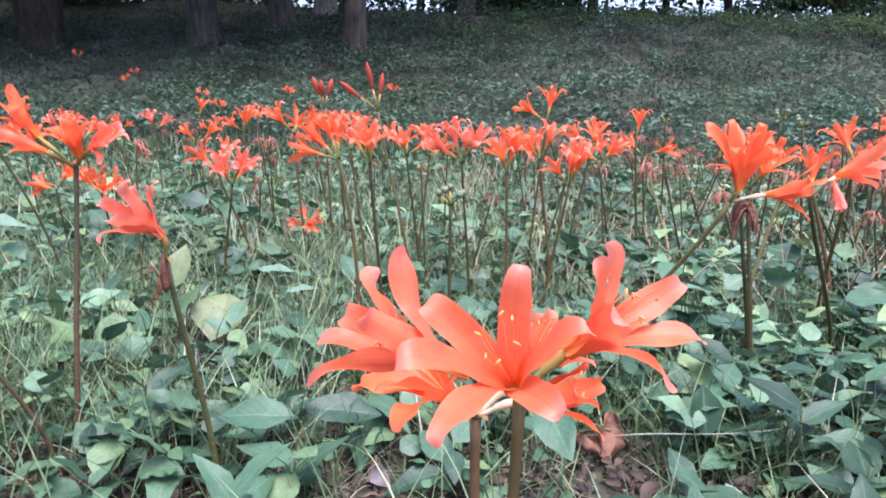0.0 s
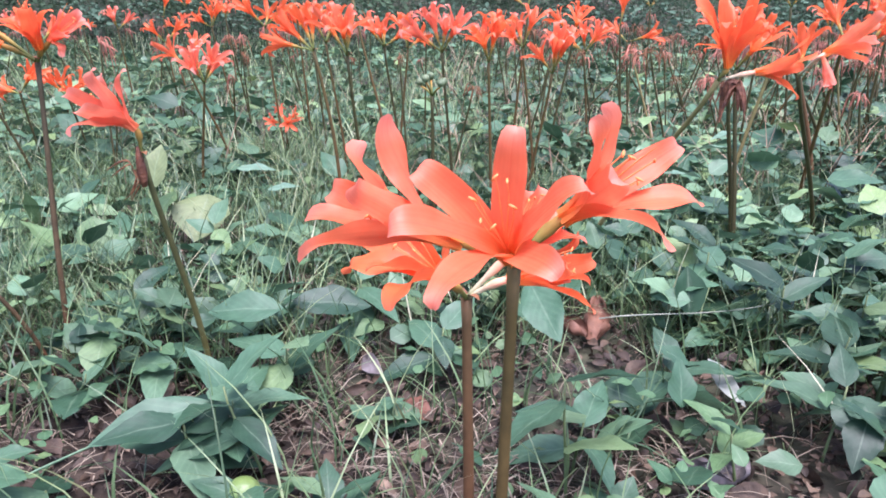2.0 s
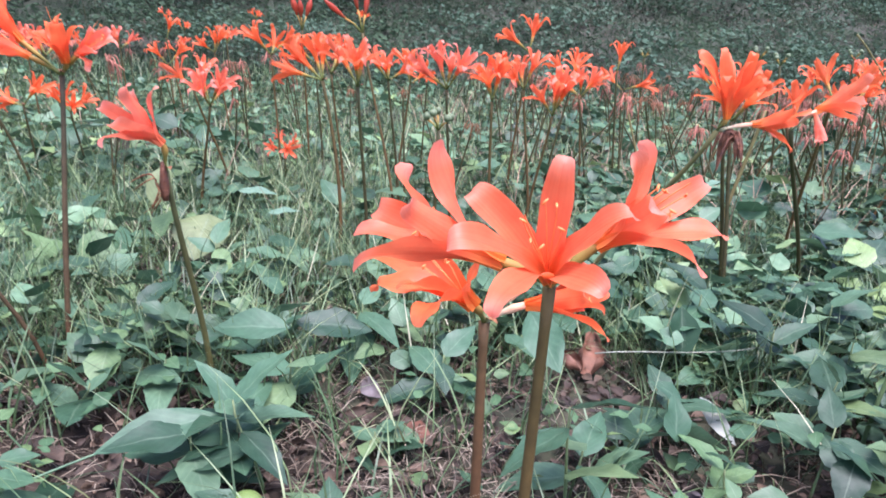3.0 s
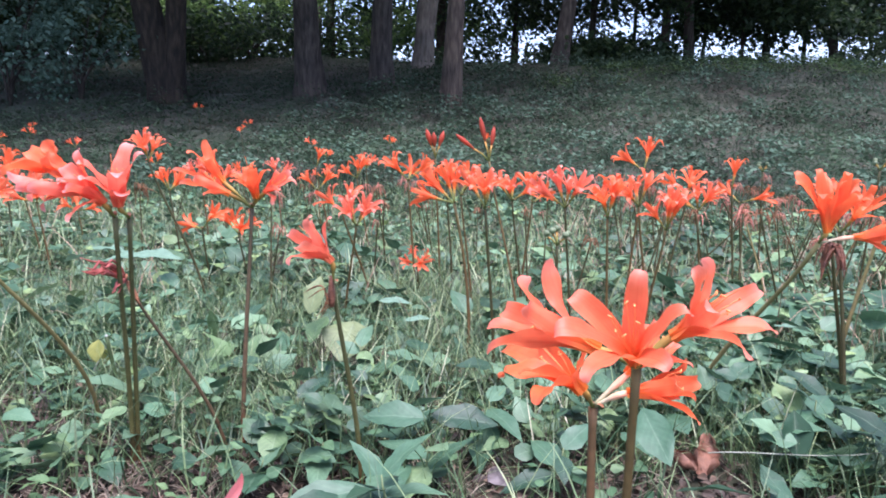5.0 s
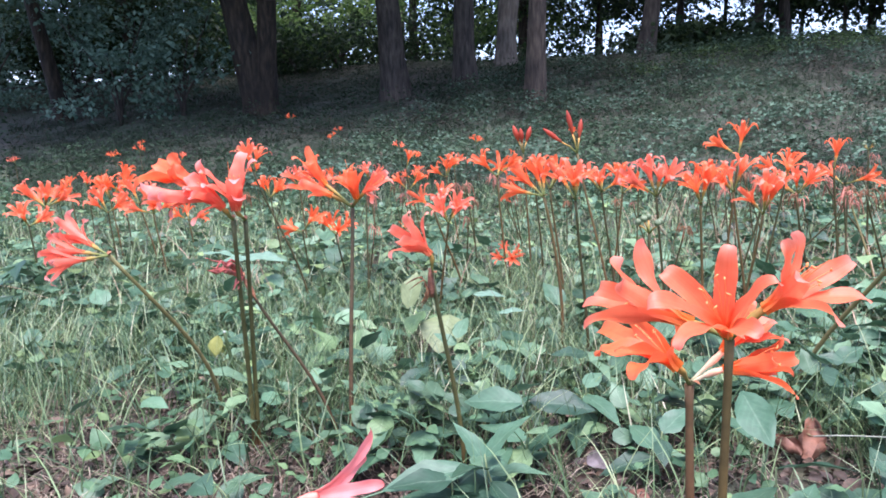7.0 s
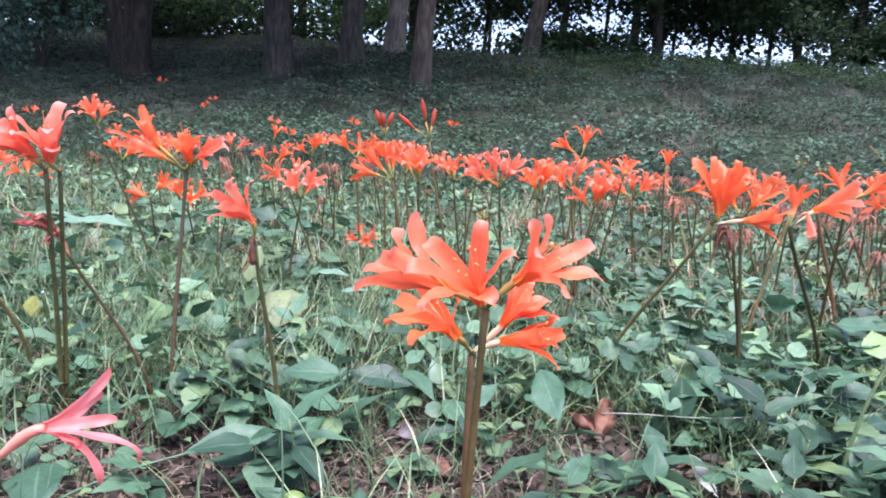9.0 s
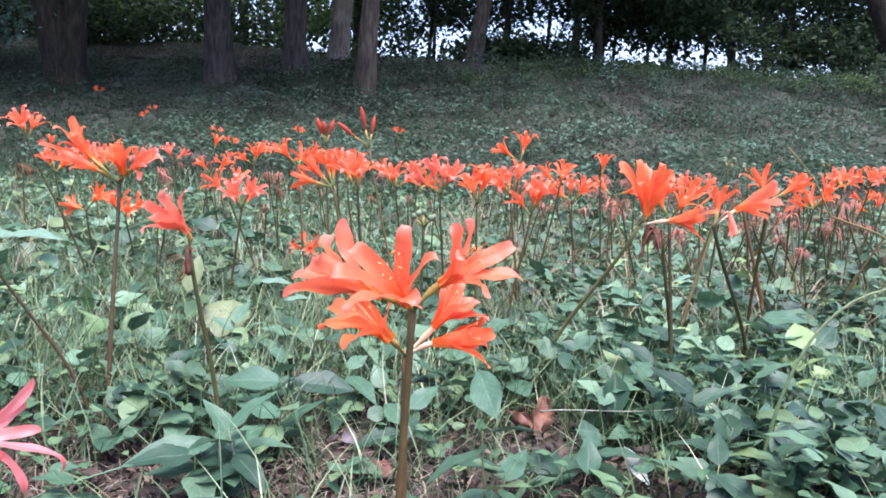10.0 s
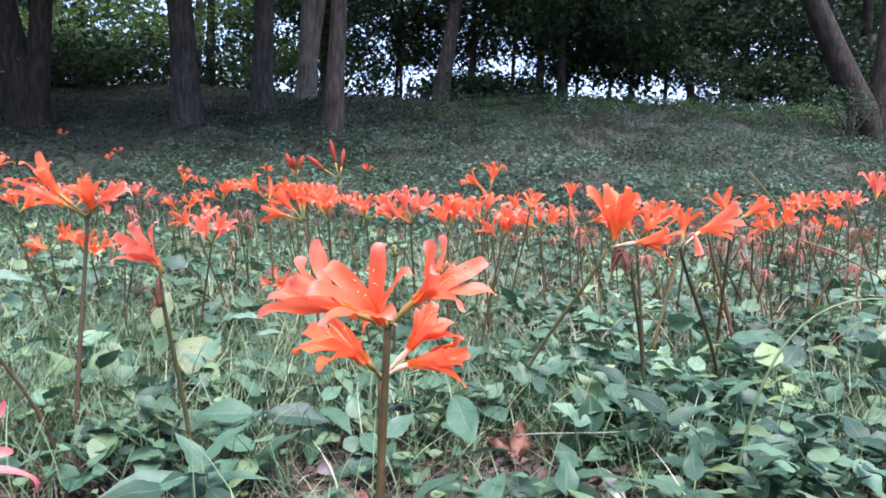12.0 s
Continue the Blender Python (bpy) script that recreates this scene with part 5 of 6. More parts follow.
herb(0.500, 0.600, 0.075, 5, 1.1, M_LEAF_DIMMED)
herb(0.580, 0.660, 0.080, 5, 1.1, M_LEAF_DIMMED)
herb(-0.190, 0.800, 0.060, 5, 1.0)
herb(-0.240, 0.900, 0.075, 5, 1.3)
herb(-0.350, 0.960, 0.060, 5, 1.3, M_LEAF_LIGHT)
herb(-0.140, 0.880, 0.060, 5, 1.0, M_LEAF_LIGHT)
herb(-0.400, 0.820, 0.070, 5, 1.2)
herb(-0.470, 0.930, 0.080, 6, 1.2)
herb(-0.040, 0.760, 0.075, 5, 1.2)
herb(0.040, 0.800, 0.070, 5, 1.25)
herb(-0.010, 0.660, 0.070, 5, 1.2)
herb(0.110, 0.700, 0.060, 5, 1.0)
herb(-0.130, 0.680, 0.060, 4, 1.1)
herb(-0.200, 0.650, 0.050, 4, 1.0)
herb(-0.330, 0.720, 0.045, 4, 1.1)
herb(-0.400, 0.650, 0.050, 4, 1.2)
herb(-0.160, 0.530, 0.030, 3, 1.1)
herb(0.080, 0.610, 0.030, 4, 0.8)
herb(0.270, 0.620, 0.040, 4, 1.0)
# the two tiny herbs share the darkened greens
herb(0.237, 0.524, 0.022, 7, 0.42, M_LEAF_DIMMED, "small dark blue-green herb with tiny leaves")
herb(0.247, 0.518, 0.016, 6, 0.36, M_LEAF_DIMMED, "small dark blue-green herb with tiny leaves")
herb(0.240, 0.500, 0.025, 5, 0.75)
herb(0.180, 0.460, 0.022, 5, 0.8)
herb(0.150, 0.980, 0.075, 6, 1.1)
herb(0.220, 1.050, 0.080, 6, 1.1)
herb(0.050, 0.960, 0.070, 6, 1.1)
herb(-0.060, 0.980, 0.070, 6, 1.1)
herb(-0.160, 1.000, 0.070, 6, 1.1)
herb(0.380, 1.050, 0.085, 6, 1.1)
herb(0.520, 1.020, 0.085, 6, 1.1)
herb(0.680, 1.050, 0.085, 6, 1.1)
herb(-0.040, 0.585, 0.065, 5, 1.0)


def single_leaf(name, x, y, z, length, width, az, tilt, roll, mat, label, category="leaf", curl=0.3, fold=0.2):
    me = mesh_of(name, *leaf_shape(length, width, 9, fold, curl, 0.5, 3))
    me.materials.append(mat)
    ob = new(name, me)
    ob.matrix_world = Matrix.Translation((x, y, float(lie(x, y)) + z)) @ pose(0, 0, 0, 0, 0, az) @ pose(0, 0, 0, roll, tilt, 0)
    return tagged(ob, label, category)


def crumpled_leaf(name, x, y, z, length, radius, az, rise, mat, label, seed):
    """A dry leaf rolled in on itself, with a ragged, puckered edge."""
    rng = np.random.default_rng(seed)
    ph = rng.uniform(0, 6, 4)
    v, f, u = [], [], []
    rows, cols = 14, 11
    for i in range(rows + 1):
        s = i / rows
        wide = math.sin(math.pi * min(1.0, 0.12 + 0.86 * s)) ** 0.6
        for j in range(cols + 1):
            a = (j / cols - 0.5) * 2
            roll = a * (2.1 + 0.5 * math.sin(5 * s + ph[0]))
            r = radius * wide * (0.8 + 0.25 * abs(a) + 0.16 * math.sin(9 * s + 4 * a + ph[1]) + 0.10 * math.sin(17 * s - 7 * a + ph[2]))
            bend = length * 0.22 * math.sin(2.6 * s + ph[3])
            v.append((length * s + 0.10 * length * (math.sin(8 * a + ph[2]) * 0.5) * (s > 0.8), r * math.sin(roll) + bend * 0.4, radius - r * math.cos(roll) + bend * 0.3))
            u.append((j / cols, s))
    for i in range(rows):
        for j in range(cols):
            k = i * (cols + 1) + j
            f.append((k, k + cols + 1, k + cols + 2, k + 1))
    me = mesh_of(name, v, f, u)
    me.materials.append(mat)
    ob = new(name, me)
    ob.matrix_world = Matrix.Translation((x, y, float(lie(x, y)) + z)) @ pose(0, 0, 0, 0, 0, az) @ pose(0, 0, 0, 0, -rise, 0)
    return tagged(ob, label, "dead leaf")


single_leaf("yellow_leaf", -0.200, 1.12, 0.068, 0.075, 0.080, -95, 34, -8, M_LEAF_YELLOW, "broad pale yellow-green leaf among the herbs")
single_leaf("yellow_leaf", -0.240, 1.10, 0.080, 0.050, 0.050, -120, 40, 12, M_LEAF_LIGHT, "broad pale yellow-green leaf among the herbs")
single_leaf("pale_leaf", -0.256, 1.07, 0.098, 0.060, 0.036, 75, -62, 8, M_LEAF_YELLOW, "pale upright leaf behind a lily stem")
single_leaf("pale_leaf", 0.362, 0.675, 0.034, 0.048, 0.015, -70, 24, 48, M_LEAF_WHITE, "torn whitish leaf lying over the herbs", "dead leaf")
crumpled_leaf("curled_leaf", 0.280, 0.776, 0.004, 0.048, 0.0125, 70, 42, M_BROWN, "curled reddish-brown dead leaf standing on edge", 3)
crumpled_leaf("curled_leaf", 0.270, 0.768, 0.010, 0.036, 0.009, 150, 20, M_BROWN, "curled reddish-brown dead leaf lying over the herbs", 4)
single_leaf("oval_leaf", 0.200, 0.690, 0.105, 0.066, 0.034, -74, 24, 30, M_LEAF, "large upright oval green leaf on a thin stalk", "leaf", 0.2, 0.1)
single_leaf("oval_leaf", 0.362, 0.735, 0.055, 0.046, 0.030, 85, -55, 0, M_LEAF_DARK, "dark folded green leaf standing upright", "leaf", 0.1, 0.5)
single_leaf("heart_leaf", -0.372, 1.02, 0.050, 0.070, 0.056, -100, 30, 12, M_LEAF_LIGHT, "pale green heart-shaped leaf low in the bed", "leaf", 0.2)
single_leaf("heart_leaf", -0.318, 1.02, 0.065, 0.060, 0.046, -70, 48, -14, M_LEAF_LIGHT, "pale green heart-shaped leaf low in the bed", "leaf", 0.2)
single_leaf("oval_leaf", -0.172, 0.690, 0.060, 0.042, 0.030, -85, 35, 0, M_LEAF_LIGHT, "light green upright leaf beside a lily stem", "leaf", 0.2)
single_leaf("oval_leaf", -0.012, 0.755, 0.062, 0.070, 0.036, 10, 8, 30, M_LEAF, "flat oval green leaf spread over the straw", "leaf", 0.2)
single_leaf("oval_leaf", -0.020, 0.690, 0.084, 0.062, 0.034, 175, 4, -28, M_LEAF, "flat oval green leaf spread over the straw", "leaf", 0.2)
single_leaf("long_leaf", -0.055, 0.575, 0.060, 0.078, 0.030, 205, 6, -24, M_LEAF, "long pointed green leaf low over the litter", "leaf", 0.3)
single_leaf("dead_leaf", 0.050, 0.735, 0.012, 0.042, 0.018, -70, -10, 50, M_GREYLEAF, "grey dry leaf among the straw", "dead leaf", 0.5)
single_leaf("dead_leaf", 0.030, 0.785, 0.016, 0.034, 0.016, -30, 5, 20, M_GREYLEAF, "grey dry leaf among the straw", "dead leaf", 0.5)
single_leaf("dead_leaf", 0.085, 0.655, 0.006, 0.040, 0.024, -40, -12, 10, M_RUST, "red-brown dry leaf on the soil", "dead leaf", 0.6, 0.5)
crumpled_leaf("dead_leaf", 0.300, 0.540, 0.004, 0.045, 0.0122, 20, 6, M_GREYLEAF, "grey crumpled dry leaf on the soil", 20)
crumpled_leaf("dead_leaf", 0.318, 0.528, 0.004, 0.040, 0.0108, 130, 6, M_GREYLEAF, "grey crumpled dry leaf on the soil", 130)
crumpled_leaf("dead_leaf", -0.560, 0.845, 0.010, 0.055, 0.0101, -20, 6, M_GREYLEAF, "grey curled dead leaf under the herbs", 20)
crumpled_leaf("dead_leaf", -0.405, 0.825, 0.010, 0.050, 0.0086, -35, 6, M_GREYLEAF, "grey curled dead leaf under the herbs", 35)
single_leaf("yellow_leaf", -0.540, 0.955, 0.030, 0.036, 0.034, -80, -60, 0, M_YELLOW, "small bright yellow leaf between grass blades", "leaf", 0.2)
single_leaf("pale_leaf", -0.457, 0.885, 0.018, 0.040, 0.024, -85, -70, 10, M_LEAF_YELLOW, "pale upright leaf low in the grass", "leaf", 0.2)
FRUIT = thing("green_fruit", (-0.018, 0.528, 0.003), "small lime-green round fruit lying in the litter", "fruit")
fruit_z = np.linspace(0.0, 0.026, 11)
part("flesh", mesh_of("flesh", *tube(np.stack([0 * fruit_z, 0.1 * fruit_z, fruit_z], 1), 0.0125 * np.sqrt(np.clip(1 - ((fruit_z - 0.013) / 0.0133) ** 2, 0.002, 1)), 14)), FRUIT, M_LIME)
single_leaf("yellow_leaf", -0.471, 0.846, 0.096, 0.027, 0.024, -95, 78, 0, M_YELLOW, "small bright yellow leaf hanging beside a snapped stalk", "leaf", 0.15)
STUB = thing("snapped_stalk", (-0.446, 0.850, -0.004), "short dark green stalk snapped off with a pale end", "stalk", kind="")
stub_run = bez(((0, 0, -0.01), (0, 0, 0.04), (-0.010, 0, 0.075), (-0.016, 0, 0.106)), np.linspace(0, 1, 9))
part("stalk", mesh_of("stalk", *tube(stub_run, np.linspace(0.0030, 0.0024, 9), 9)), STUB, M_STEM_DEEP)
part("broken_end", mesh_of("broken_end", *tube(np.array(((-0.0159, 0, 0.1055), (-0.0161, 0.0002, 0.1070), (-0.0163, 0, 0.1085))), (0.0024, 0.0021, 0.0009), 9)), STUB, M_LEAF_WHITE, None, "pale fibrous broken end")

def broad_leaf(x, y, z, length, width, az, tilt, roll, mat, label="broad pale green leaf held flat on a thin stalk"):
    """One wide leaf on its own stalk."""
    g = float(lie(x, y))
    back = Vector((-math.cos(radians(az)), -math.sin(radians(az)), 0)) * length * 0.4
    root = thing("broad_leaf", (x + back.x * 0.3, y + back.y * 0.3, g - 0.004), label, "leaf", "broad leaves in the bed")
    top = Vector((x, y, g + z)) + back - root.location
    part("stalk", mesh_of("stalk", *tube(bez(((0, 0, 0), (0, 0, z * 0.5), (top.x * 0.8, top.y * 0.8, top.z * 0.85), tuple(top)), np.linspace(0, 1, 7)), np.linspace(0.0014, 0.0009, 7), 6)), root, M_STALK)
    part("blade", mesh_of("blade", *leaf_shape(length, width, 9, 0.16, 0.25, 0.42, 3)), root, mat, Matrix.Translation(top) @ pose(0, 0, 0, 0, 0, az) @ pose(0, 0, 0, roll, tilt, 0))


PALE_BROAD = ((-0.640, 1.30, 0.137, 0.085, 0.050, 15, 4, 12), (-0.715, 1.32, 0.130, 0.075, 0.045, 200, 6, -8), (-0.760, 1.25, 0.140, 0.080, 0.045, 170, 10, 10), (-0.500, 1.52, 0.150, 0.110, 0.060, 25, 3, -10),
              (-0.560, 1.60, 0.135, 0.080, 0.050, 190, 8, 6), (-0.147, 1.20, 0.094, 0.055, 0.026, 8, 2, 12), (-0.097, 1.15, 0.075, 0.045, 0.022, 20, -4, 8), (-0.830, 1.45, 0.125, 0.080, 0.050, 20, 8, 0),
              (0.560, 1.20, 0.120, 0.070, 0.042, 160, 6, 10), (0.470, 1.08, 0.110, 0.060, 0.038, 20, 8, -8), (0.640, 1.32, 0.120, 0.070, 0.045, 190, 5, 8))
for row in PALE_BROAD:
    broad_leaf(*row, M_LEAF_PALE)
broad_leaf(-0.412, 1.035, 0.080, 0.062, 0.034, 170, 6, 20, M_LEAF, "dark green oval leaf on a thin stalk")
broad_leaf(-0.224, 0.484, 0.040, 0.062, 0.046, -60, 8, 6, M_LEAF, "broad blue-green leaf spread low over the litter")
single_leaf("oval_leaf", -0.399, 1.031, 0.060, 0.046, 0.018, -80, -72, 0, M_LEAF_LIGHT, "light green narrow leaf standing upright", "leaf", 0.2)

# long arching stalk of grass over the herbs
stalk = thing("grass_stalk", (0.482, 0.60, 0.0), "long pale green stalk arching over the herbs", "grass")
part("stalk", mesh_of("stalk", *tube(bez(((-0.004, 0.02, -0.01), (0.003, 0.02, 0.13), (0.026, 0.02, 0.245), (0.150, 0.03, 0.236)), np.linspace(0, 1, 16)), np.linspace(0.0021, 0.0009, 16), 7)), stalk, M_STALK)
twig = thing("grass_stalk", (0.275, 0.735, 0.050), "straight pale straw lying across the leaves", "grass")
part("stalk", mesh_of("stalk", *tube(bez(((0, 0, 0.0), (0.05, 0.004, 0.006), (0.10, -0.012, 0.004), (0.17, 0.0, 0.014)), np.linspace(0, 1, 8)), np.linspace(0.0008, 0.0005, 8), 5)), twig, M_PALE_STRAW)
blade2 = thing("grass_stalk", (-0.235, 0.46, 0.0), "long blue-green grass blade lying across the litter", "grass")
part("stalk", mesh_of("stalk", *tube(bez(((0, 0, 0.005), (0.03, 0.02, 0.032), (0.07, 0.06, 0.045), (0.16, 0.12, 0.05)), np.linspace(0, 1, 10)), np.linspace(0.0016, 0.0007, 10), 5)), blade2, M_LEAF)
dry_stalk = thing("dry_stalk", (1.06, 1.13, 0.0), "thin dried pinkish stalk bent in a sharp kink", "stalk")
part("stalk", mesh_of("stalk", *tube(np.array(((0, 0, -0.01), (-0.06, -0.02, 0.12), (-0.131, -0.03, 0.208), (-0.205, -0.03, 0.246), (-0.285, -0.03, 0.270), (-0.316, -0.03, 0.325), (-0.348, -0.03, 0.360),
                                               (-0.366, -0.03, 0.376))), (0.0020, 0.0019, 0.0017, 0.0016, 0.0016, 0.0014, 0.0011, 0.0016), 6)), dry_stalk, M_STEM_PALE)

# ---- ground cover past that ----
COVER = np.random.default_rng(9)


def wedge(n, y0, y1, power=1.0, left=0.98, right=0.86):
    y = y0 + (y1 - y0) * COVER.random(n) ** power
    x = 0.1 - (0.18 + left * y) + COVER.random(n) * (0.36 + (left + right) * y)
    return x, y


def patch(x, y, f, ph):
    return 0.5 + 0.5 * np.sin(f * x + ph + 1.7 * np.sin(f * 0.7 * y)) * np.sin(f * 0.9 * y + 2 * ph + np.sin(f * 0.6 * x))


def cover(name, shape, x, y, up, rot, scale, mat, label, category):
    pos = np.stack([x, y, lie(x, y) + up], 1)
    return tagged(new(name, scatter(name, shape, pos, rot, scale, mat)), label, category, kind="stuff")


CLEAR = ((-0.20, 1.06, 0.045), (-0.25, 1.02, 0.035), (0.280, 0.735, 0.062), (0.362, 0.66, 0.030), (0.055, 0.69, 0.03), (-0.34, 0.96, 0.04), (0.21, 0.60, 0.03), (0.36, 0.70, 0.02))


def shade_bare(x, y):
    """Share of bare earth on the slope under the dense trees."""
    return 0.3 * (1 - smooth(-3.6, -1.6, x + 0.15 * (y - 8))) * smooth(5.6, 7.4, y)


def leaf_cover(name, n, y0, y1, shape, size, high, power, bare, label, mat, coarse=1.0):
    x, y = wedge(n, y0, y1, power)
    d = patch(x, y, 7.0 * coarse, 0.6) * 0.6 + patch(x, y, 17.0 * coarse, 2.1) * 0.4 + 0.25 * smooth(0.2, 0.6, x) * (coarse > 0.9)
    thin_front = bare * np.maximum((1 - smooth(0.55, 0.95, y)) * (1 - smooth(0.18, 0.36, x)), 1.2 * (1 - smooth(0.45, 0.66, y)))
    keep = COVER.random(n) < np.clip((0.25 if coarse > 0.9 else -0.30) + (1.1 if coarse > 0.9 else 2.0) * d - thin_front - 0.42 * (coarse > 0.9) * smooth(0.22, 0.45, x) * (1 - smooth(0.80, 1.1, y)) - (0.08 if coarse < 0.9 else 0.35 * (1 - smooth(0.0, 0.5, x - 0.15 * y))), 0.05, 1)
    keep &= COVER.random(n) > shade_bare(x, y)
    for cx, cy, cr in CLEAR:
        keep &= (np.hypot(x - cx, (y - cy) * 0.6) > cr)
    x, y, d = x[keep], y[keep], d[keep]
    n = len(x)
    up = (0.012 + high * d * COVER.random(n))
    wild = 1.0 if coarse > 0.9 else 0.26
    rot = turns(COVER.uniform(0, 6.28, n), COVER.normal(-0.05, 0.34 * wild, n), COVER.normal(0, 0.36 * wild, n))
    return cover(name, shape, x, y, up, rot, size * COVER.uniform(0.5, 1.15, n), mat, label, "leaves")


OVAL = leaf_shape(1.0, 0.70, 10, 0.14, 0.28)
OVAL_LOW = leaf_shape(1.0, 0.74, 4, 0.18, 0.3, 0.34, 1)
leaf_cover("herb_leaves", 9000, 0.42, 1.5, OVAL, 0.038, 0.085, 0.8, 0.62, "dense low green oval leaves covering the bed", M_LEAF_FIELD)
leaf_cover("herb_leaves", 6500, 0.40, 1.8, OVAL, 0.019, 0.07, 0.9, 0.18, "small young leaves between the larger ones", M_LEAF_YOUNG)
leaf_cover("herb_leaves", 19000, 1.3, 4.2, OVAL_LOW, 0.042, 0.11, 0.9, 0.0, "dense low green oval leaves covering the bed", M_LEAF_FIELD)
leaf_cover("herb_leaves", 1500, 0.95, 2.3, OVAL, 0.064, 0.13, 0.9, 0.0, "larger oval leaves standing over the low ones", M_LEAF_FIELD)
leaf_cover("bank_leaves", 330000, 3.4, 12.6, CROWN_LEAF, 0.034, 0.055, 0.85, 0.0, "low leafy ground cover on the bank", M_HILL, 0.72)


def tufts(n, per, x0, x1, y0, y1, spread, size, mat, label, up=0.14):
    """Clumps of broader leaves standing a little above the rest."""
    cx, cy = np.repeat(COVER.uniform(x0, x1, n), per), np.repeat(COVER.uniform(y0, y1, n), per)
    wide = np.repeat(COVER.uniform(0.5, 1.3, n), per) * spread
    k = n * per
    x, y = cx + COVER.normal(0, 1, k) * wide, cy + COVER.normal(0, 1, k) * wide
    keep = COVER.random(k) > shade_bare(x, y)
    x, y = x[keep], y[keep]
    k = len(x)
    rot = turns(COVER.uniform(0, 6.28, k), COVER.normal(0, 0.4, k), COVER.normal(0, 0.4, k))
    return cover("bank_leaves", CROWN_LEAF, x, y, 0.05 + up * COVER.random(k), rot, size * COVER.uniform(0.6, 1.3, k), mat, label, "leaves")


tufts(330, 75, -2.5, 8.5, 4.2, 11.5, 0.13, 0.045, M_TUFT, "pale blue-green leafy clumps dotted over the bank")
tufts(420, 60, -6.5, 8.5, 4.6, 11.8, 0.20, 0.042, M_HILL, "low rough weeds in clumps on the bank", 0.20)
tufts(150, 45, 0.2, 9.0, 10.0, 10.9, 0.13, 0.045, M_CREST, "yellow-green weeds along the crest of the bank", 0.07)


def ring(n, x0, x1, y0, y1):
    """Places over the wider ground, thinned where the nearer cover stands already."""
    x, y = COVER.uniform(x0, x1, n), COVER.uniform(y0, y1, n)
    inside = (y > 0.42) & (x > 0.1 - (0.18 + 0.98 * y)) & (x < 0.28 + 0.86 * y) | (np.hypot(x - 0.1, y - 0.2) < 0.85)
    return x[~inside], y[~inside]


def wide_cover(name, shape, n, size, high, mat, label, category, area, upright):
    x, y = ring(n, *area)
    k = len(x)
    if upright:
        rot = turns(COVER.uniform(0, 6.28, k), COVER.normal(0.15, 0.3, k), COVER.normal(0, 0.2, k))
        h = high * COVER.uniform(0.4, 1.2, k)
        sc = np.stack([h, np.full(k, size), h], 1)
        up = np.full(k, 0.002)
    else:
        rot = turns(COVER.uniform(0, 6.28, k), COVER.normal(0, 0.35, k), COVER.normal(0, 0.35, k))
        sc, up = size * COVER.uniform(0.5, 1.2, k), 0.01 + high * COVER.random(k)
    return cover(name, shape, x, y, up, rot, sc, mat, label, category)


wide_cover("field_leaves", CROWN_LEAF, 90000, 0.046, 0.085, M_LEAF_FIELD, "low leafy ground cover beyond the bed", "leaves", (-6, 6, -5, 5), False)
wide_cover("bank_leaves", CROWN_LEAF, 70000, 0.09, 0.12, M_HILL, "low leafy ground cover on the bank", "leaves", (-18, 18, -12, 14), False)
def grass_cover(name, n, y0, y1, height, width, mat, label, flat=0.0, power=1.0, steps=4, lilies=False):
    x, y = wedge(n, y0, y1, power)
    if lilies:
        kept = COVER.random(n) < 0.12 + 0.88 * smooth(-0.02, 0.18, x / y)
        x, y = x[kept], y[kept]
    else:
        kept = (COVER.random(n) > 0.32 * smooth(0.18, 0.30, x) * (1 - smooth(0.62, 0.76, y))) | (flat > 0)
        for cx, cy, cr in CLEAR:
            kept &= np.hypot(x - cx, (y - cy) * 0.6) > cr * 0.8
        x, y = x[kept], y[kept]
    n = len(x)
    tuft = patch(x, y, 11.0, 1.4)
    keep = (COVER.random(n) > shade_bare(x, y)) & (COVER.random(n) < (0.2 + 0.9 * tuft) * (0.10 + 0.90 * smooth(0.55, 0.9, y) if not flat else 1 - 0.75 * smooth(0.26, 0.38, x)))
    x, y = x[keep], y[keep]
    n = len(x)
    h = height * COVER.uniform(0.4, 1.2, n)
    sc = np.stack([h, width * COVER.uniform(0.6, 1.3, n), h], 1)
    tilt = COVER.normal(0.15, 0.3, n) if not flat else COVER.normal(flat, 0.16, n)
    rot = turns(COVER.uniform(0, 6.28, n), tilt, COVER.normal(0, 0.2, n))
    return cover(name, blade_shape(steps, 0.55 if not flat else 0.75), x, y, 0.004 + (0.016 * COVER.random(n) if flat else 0), rot, sc, mat, label, "grass")


grass_cover("grass", 42000, 0.40, 1.6, 0.105, 0.0016, M_GRASS, "thin green grass blades between the herbs", power=0.9)
grass_cover("grass", 38000, 1.4, 4.5, 0.125, 0.003, M_GRASS, "thin green grass blades between the herbs")
grass_cover("grass", 42000, 3.8, 12.4, 0.15, 0.005, M_HILL, "short rough grass on the bank", steps=2)
grass_cover("herb_stalks", 10000, 0.46, 1.5, 0.085, 0.0022, M_SHOOT, "thin upright green stalks of the herbs", power=0.9)
grass_cover("dry_stems", 5500, 1.15, 3.8, 0.20, 0.0020, M_DRYSTEM, "thin dry pinkish stems standing among the lilies", lilies=True)
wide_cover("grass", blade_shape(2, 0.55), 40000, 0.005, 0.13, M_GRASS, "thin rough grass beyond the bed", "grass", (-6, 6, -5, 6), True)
grass_cover("straw", 44000, 0.22, 1.5, 0.060, 0.0009, M_STRAW, "pale dry straw lying on the soil", 1.42, 1.0)
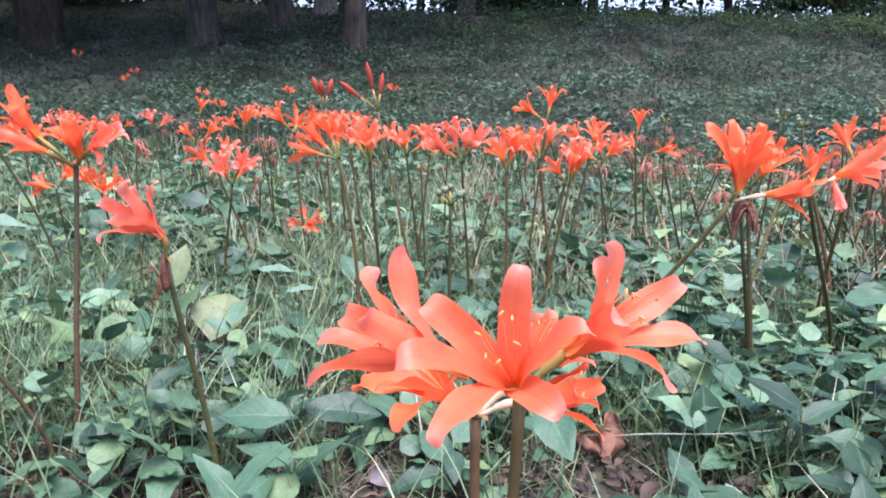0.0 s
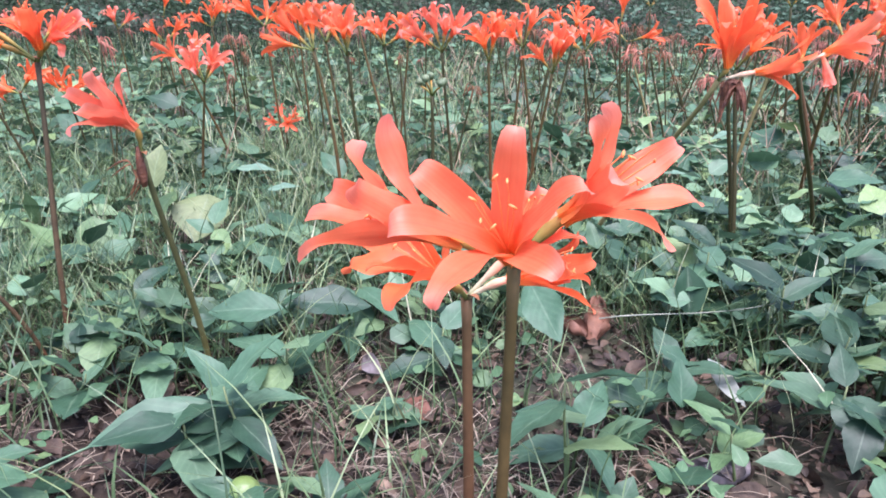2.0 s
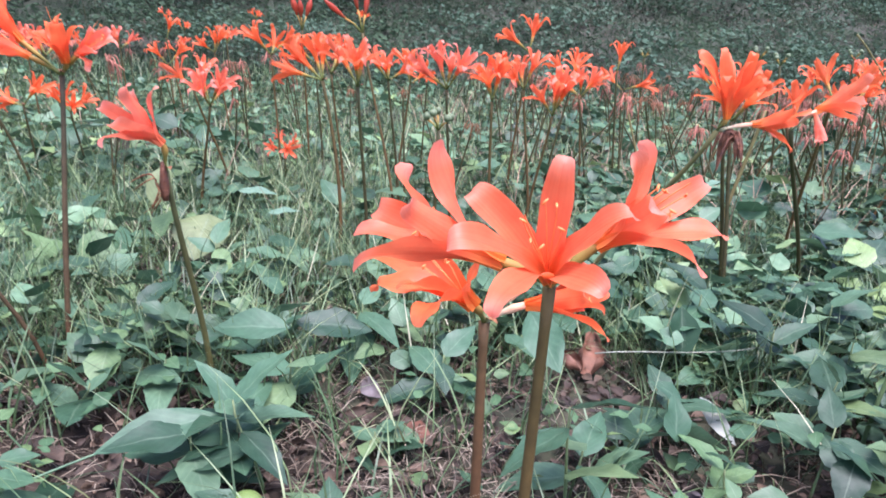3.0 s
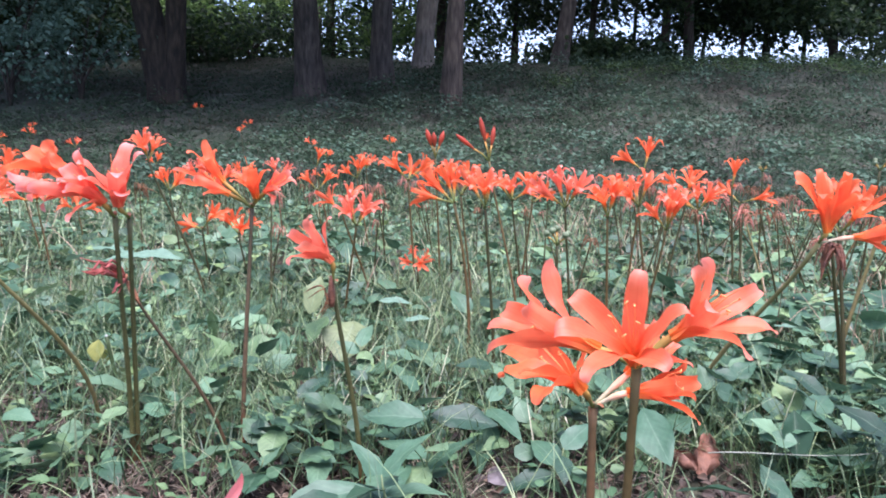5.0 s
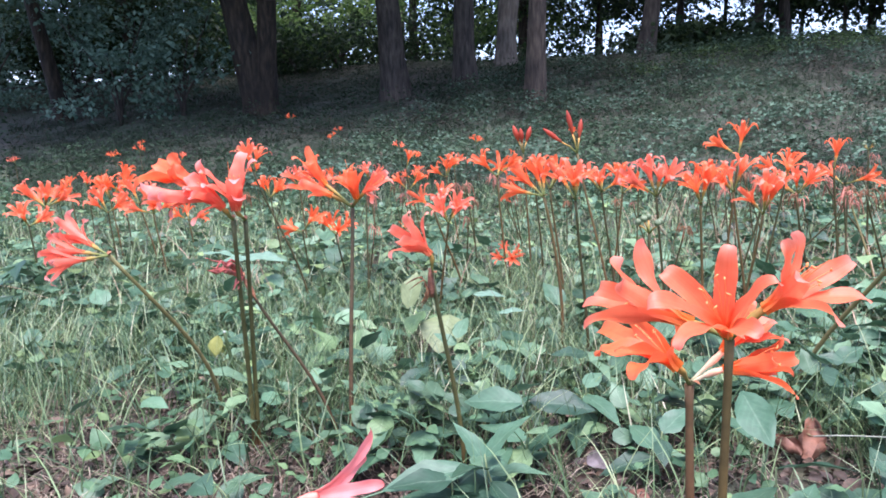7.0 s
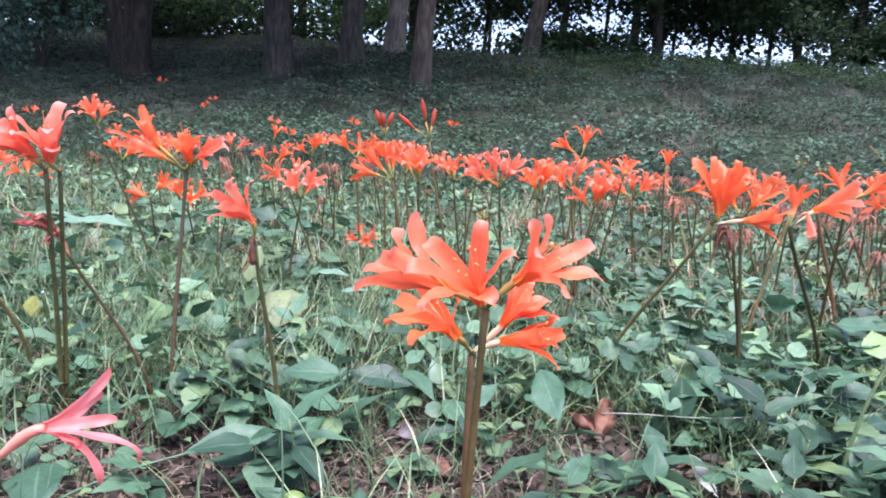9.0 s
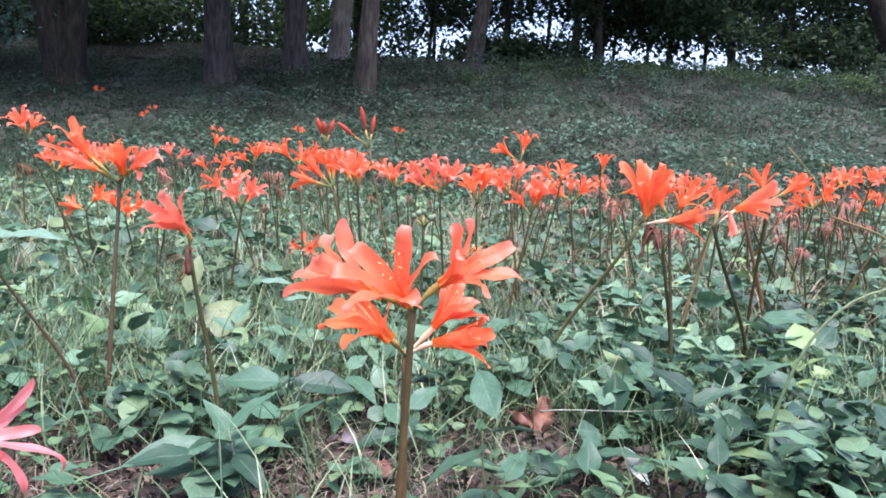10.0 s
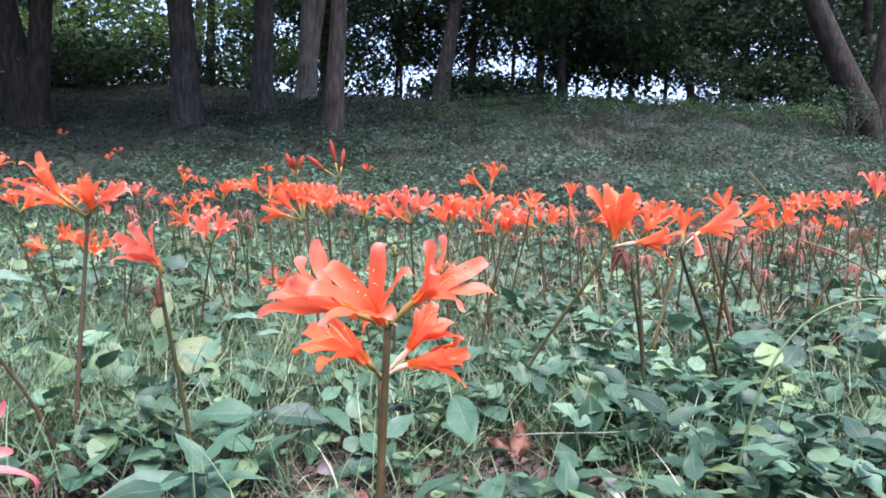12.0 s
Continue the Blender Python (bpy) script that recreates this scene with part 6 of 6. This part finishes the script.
grass_cover("straw", 9000, 1.4, 3.6, 0.10, 0.0026, M_STRAW, "pale dry straw lying on the soil", 1.3)


def litter_cover(n, y0, y1, size, rough=0.25, high=0.008):
    x, y = wedge(n, y0, y1, 0.9)
    rot = turns(COVER.uniform(0, 6.28, n), COVER.normal(0, rough, n), COVER.normal(0, rough * 1.3, n))
    return cover("leaf_litter", leaf_shape(1.0, 0.55, 5, 0.4, 0.6, 0.5), x, y, 0.006 + high * COVER.random(n), rot, size * COVER.uniform(0.5, 1.3, n), M_LITTER,
                 "brown and grey dead leaves scattered on the soil", "dead leaves")


litter_cover(6500, 0.22, 1.5, 0.015)
litter_cover(13000, 0.24, 1.1, 0.009, 0.7, 0.006)
litter_cover(420, 0.25, 1.5, 0.027, 0.45, 0.010)
litter_cover(9000, 4.0, 12.0, 0.045)

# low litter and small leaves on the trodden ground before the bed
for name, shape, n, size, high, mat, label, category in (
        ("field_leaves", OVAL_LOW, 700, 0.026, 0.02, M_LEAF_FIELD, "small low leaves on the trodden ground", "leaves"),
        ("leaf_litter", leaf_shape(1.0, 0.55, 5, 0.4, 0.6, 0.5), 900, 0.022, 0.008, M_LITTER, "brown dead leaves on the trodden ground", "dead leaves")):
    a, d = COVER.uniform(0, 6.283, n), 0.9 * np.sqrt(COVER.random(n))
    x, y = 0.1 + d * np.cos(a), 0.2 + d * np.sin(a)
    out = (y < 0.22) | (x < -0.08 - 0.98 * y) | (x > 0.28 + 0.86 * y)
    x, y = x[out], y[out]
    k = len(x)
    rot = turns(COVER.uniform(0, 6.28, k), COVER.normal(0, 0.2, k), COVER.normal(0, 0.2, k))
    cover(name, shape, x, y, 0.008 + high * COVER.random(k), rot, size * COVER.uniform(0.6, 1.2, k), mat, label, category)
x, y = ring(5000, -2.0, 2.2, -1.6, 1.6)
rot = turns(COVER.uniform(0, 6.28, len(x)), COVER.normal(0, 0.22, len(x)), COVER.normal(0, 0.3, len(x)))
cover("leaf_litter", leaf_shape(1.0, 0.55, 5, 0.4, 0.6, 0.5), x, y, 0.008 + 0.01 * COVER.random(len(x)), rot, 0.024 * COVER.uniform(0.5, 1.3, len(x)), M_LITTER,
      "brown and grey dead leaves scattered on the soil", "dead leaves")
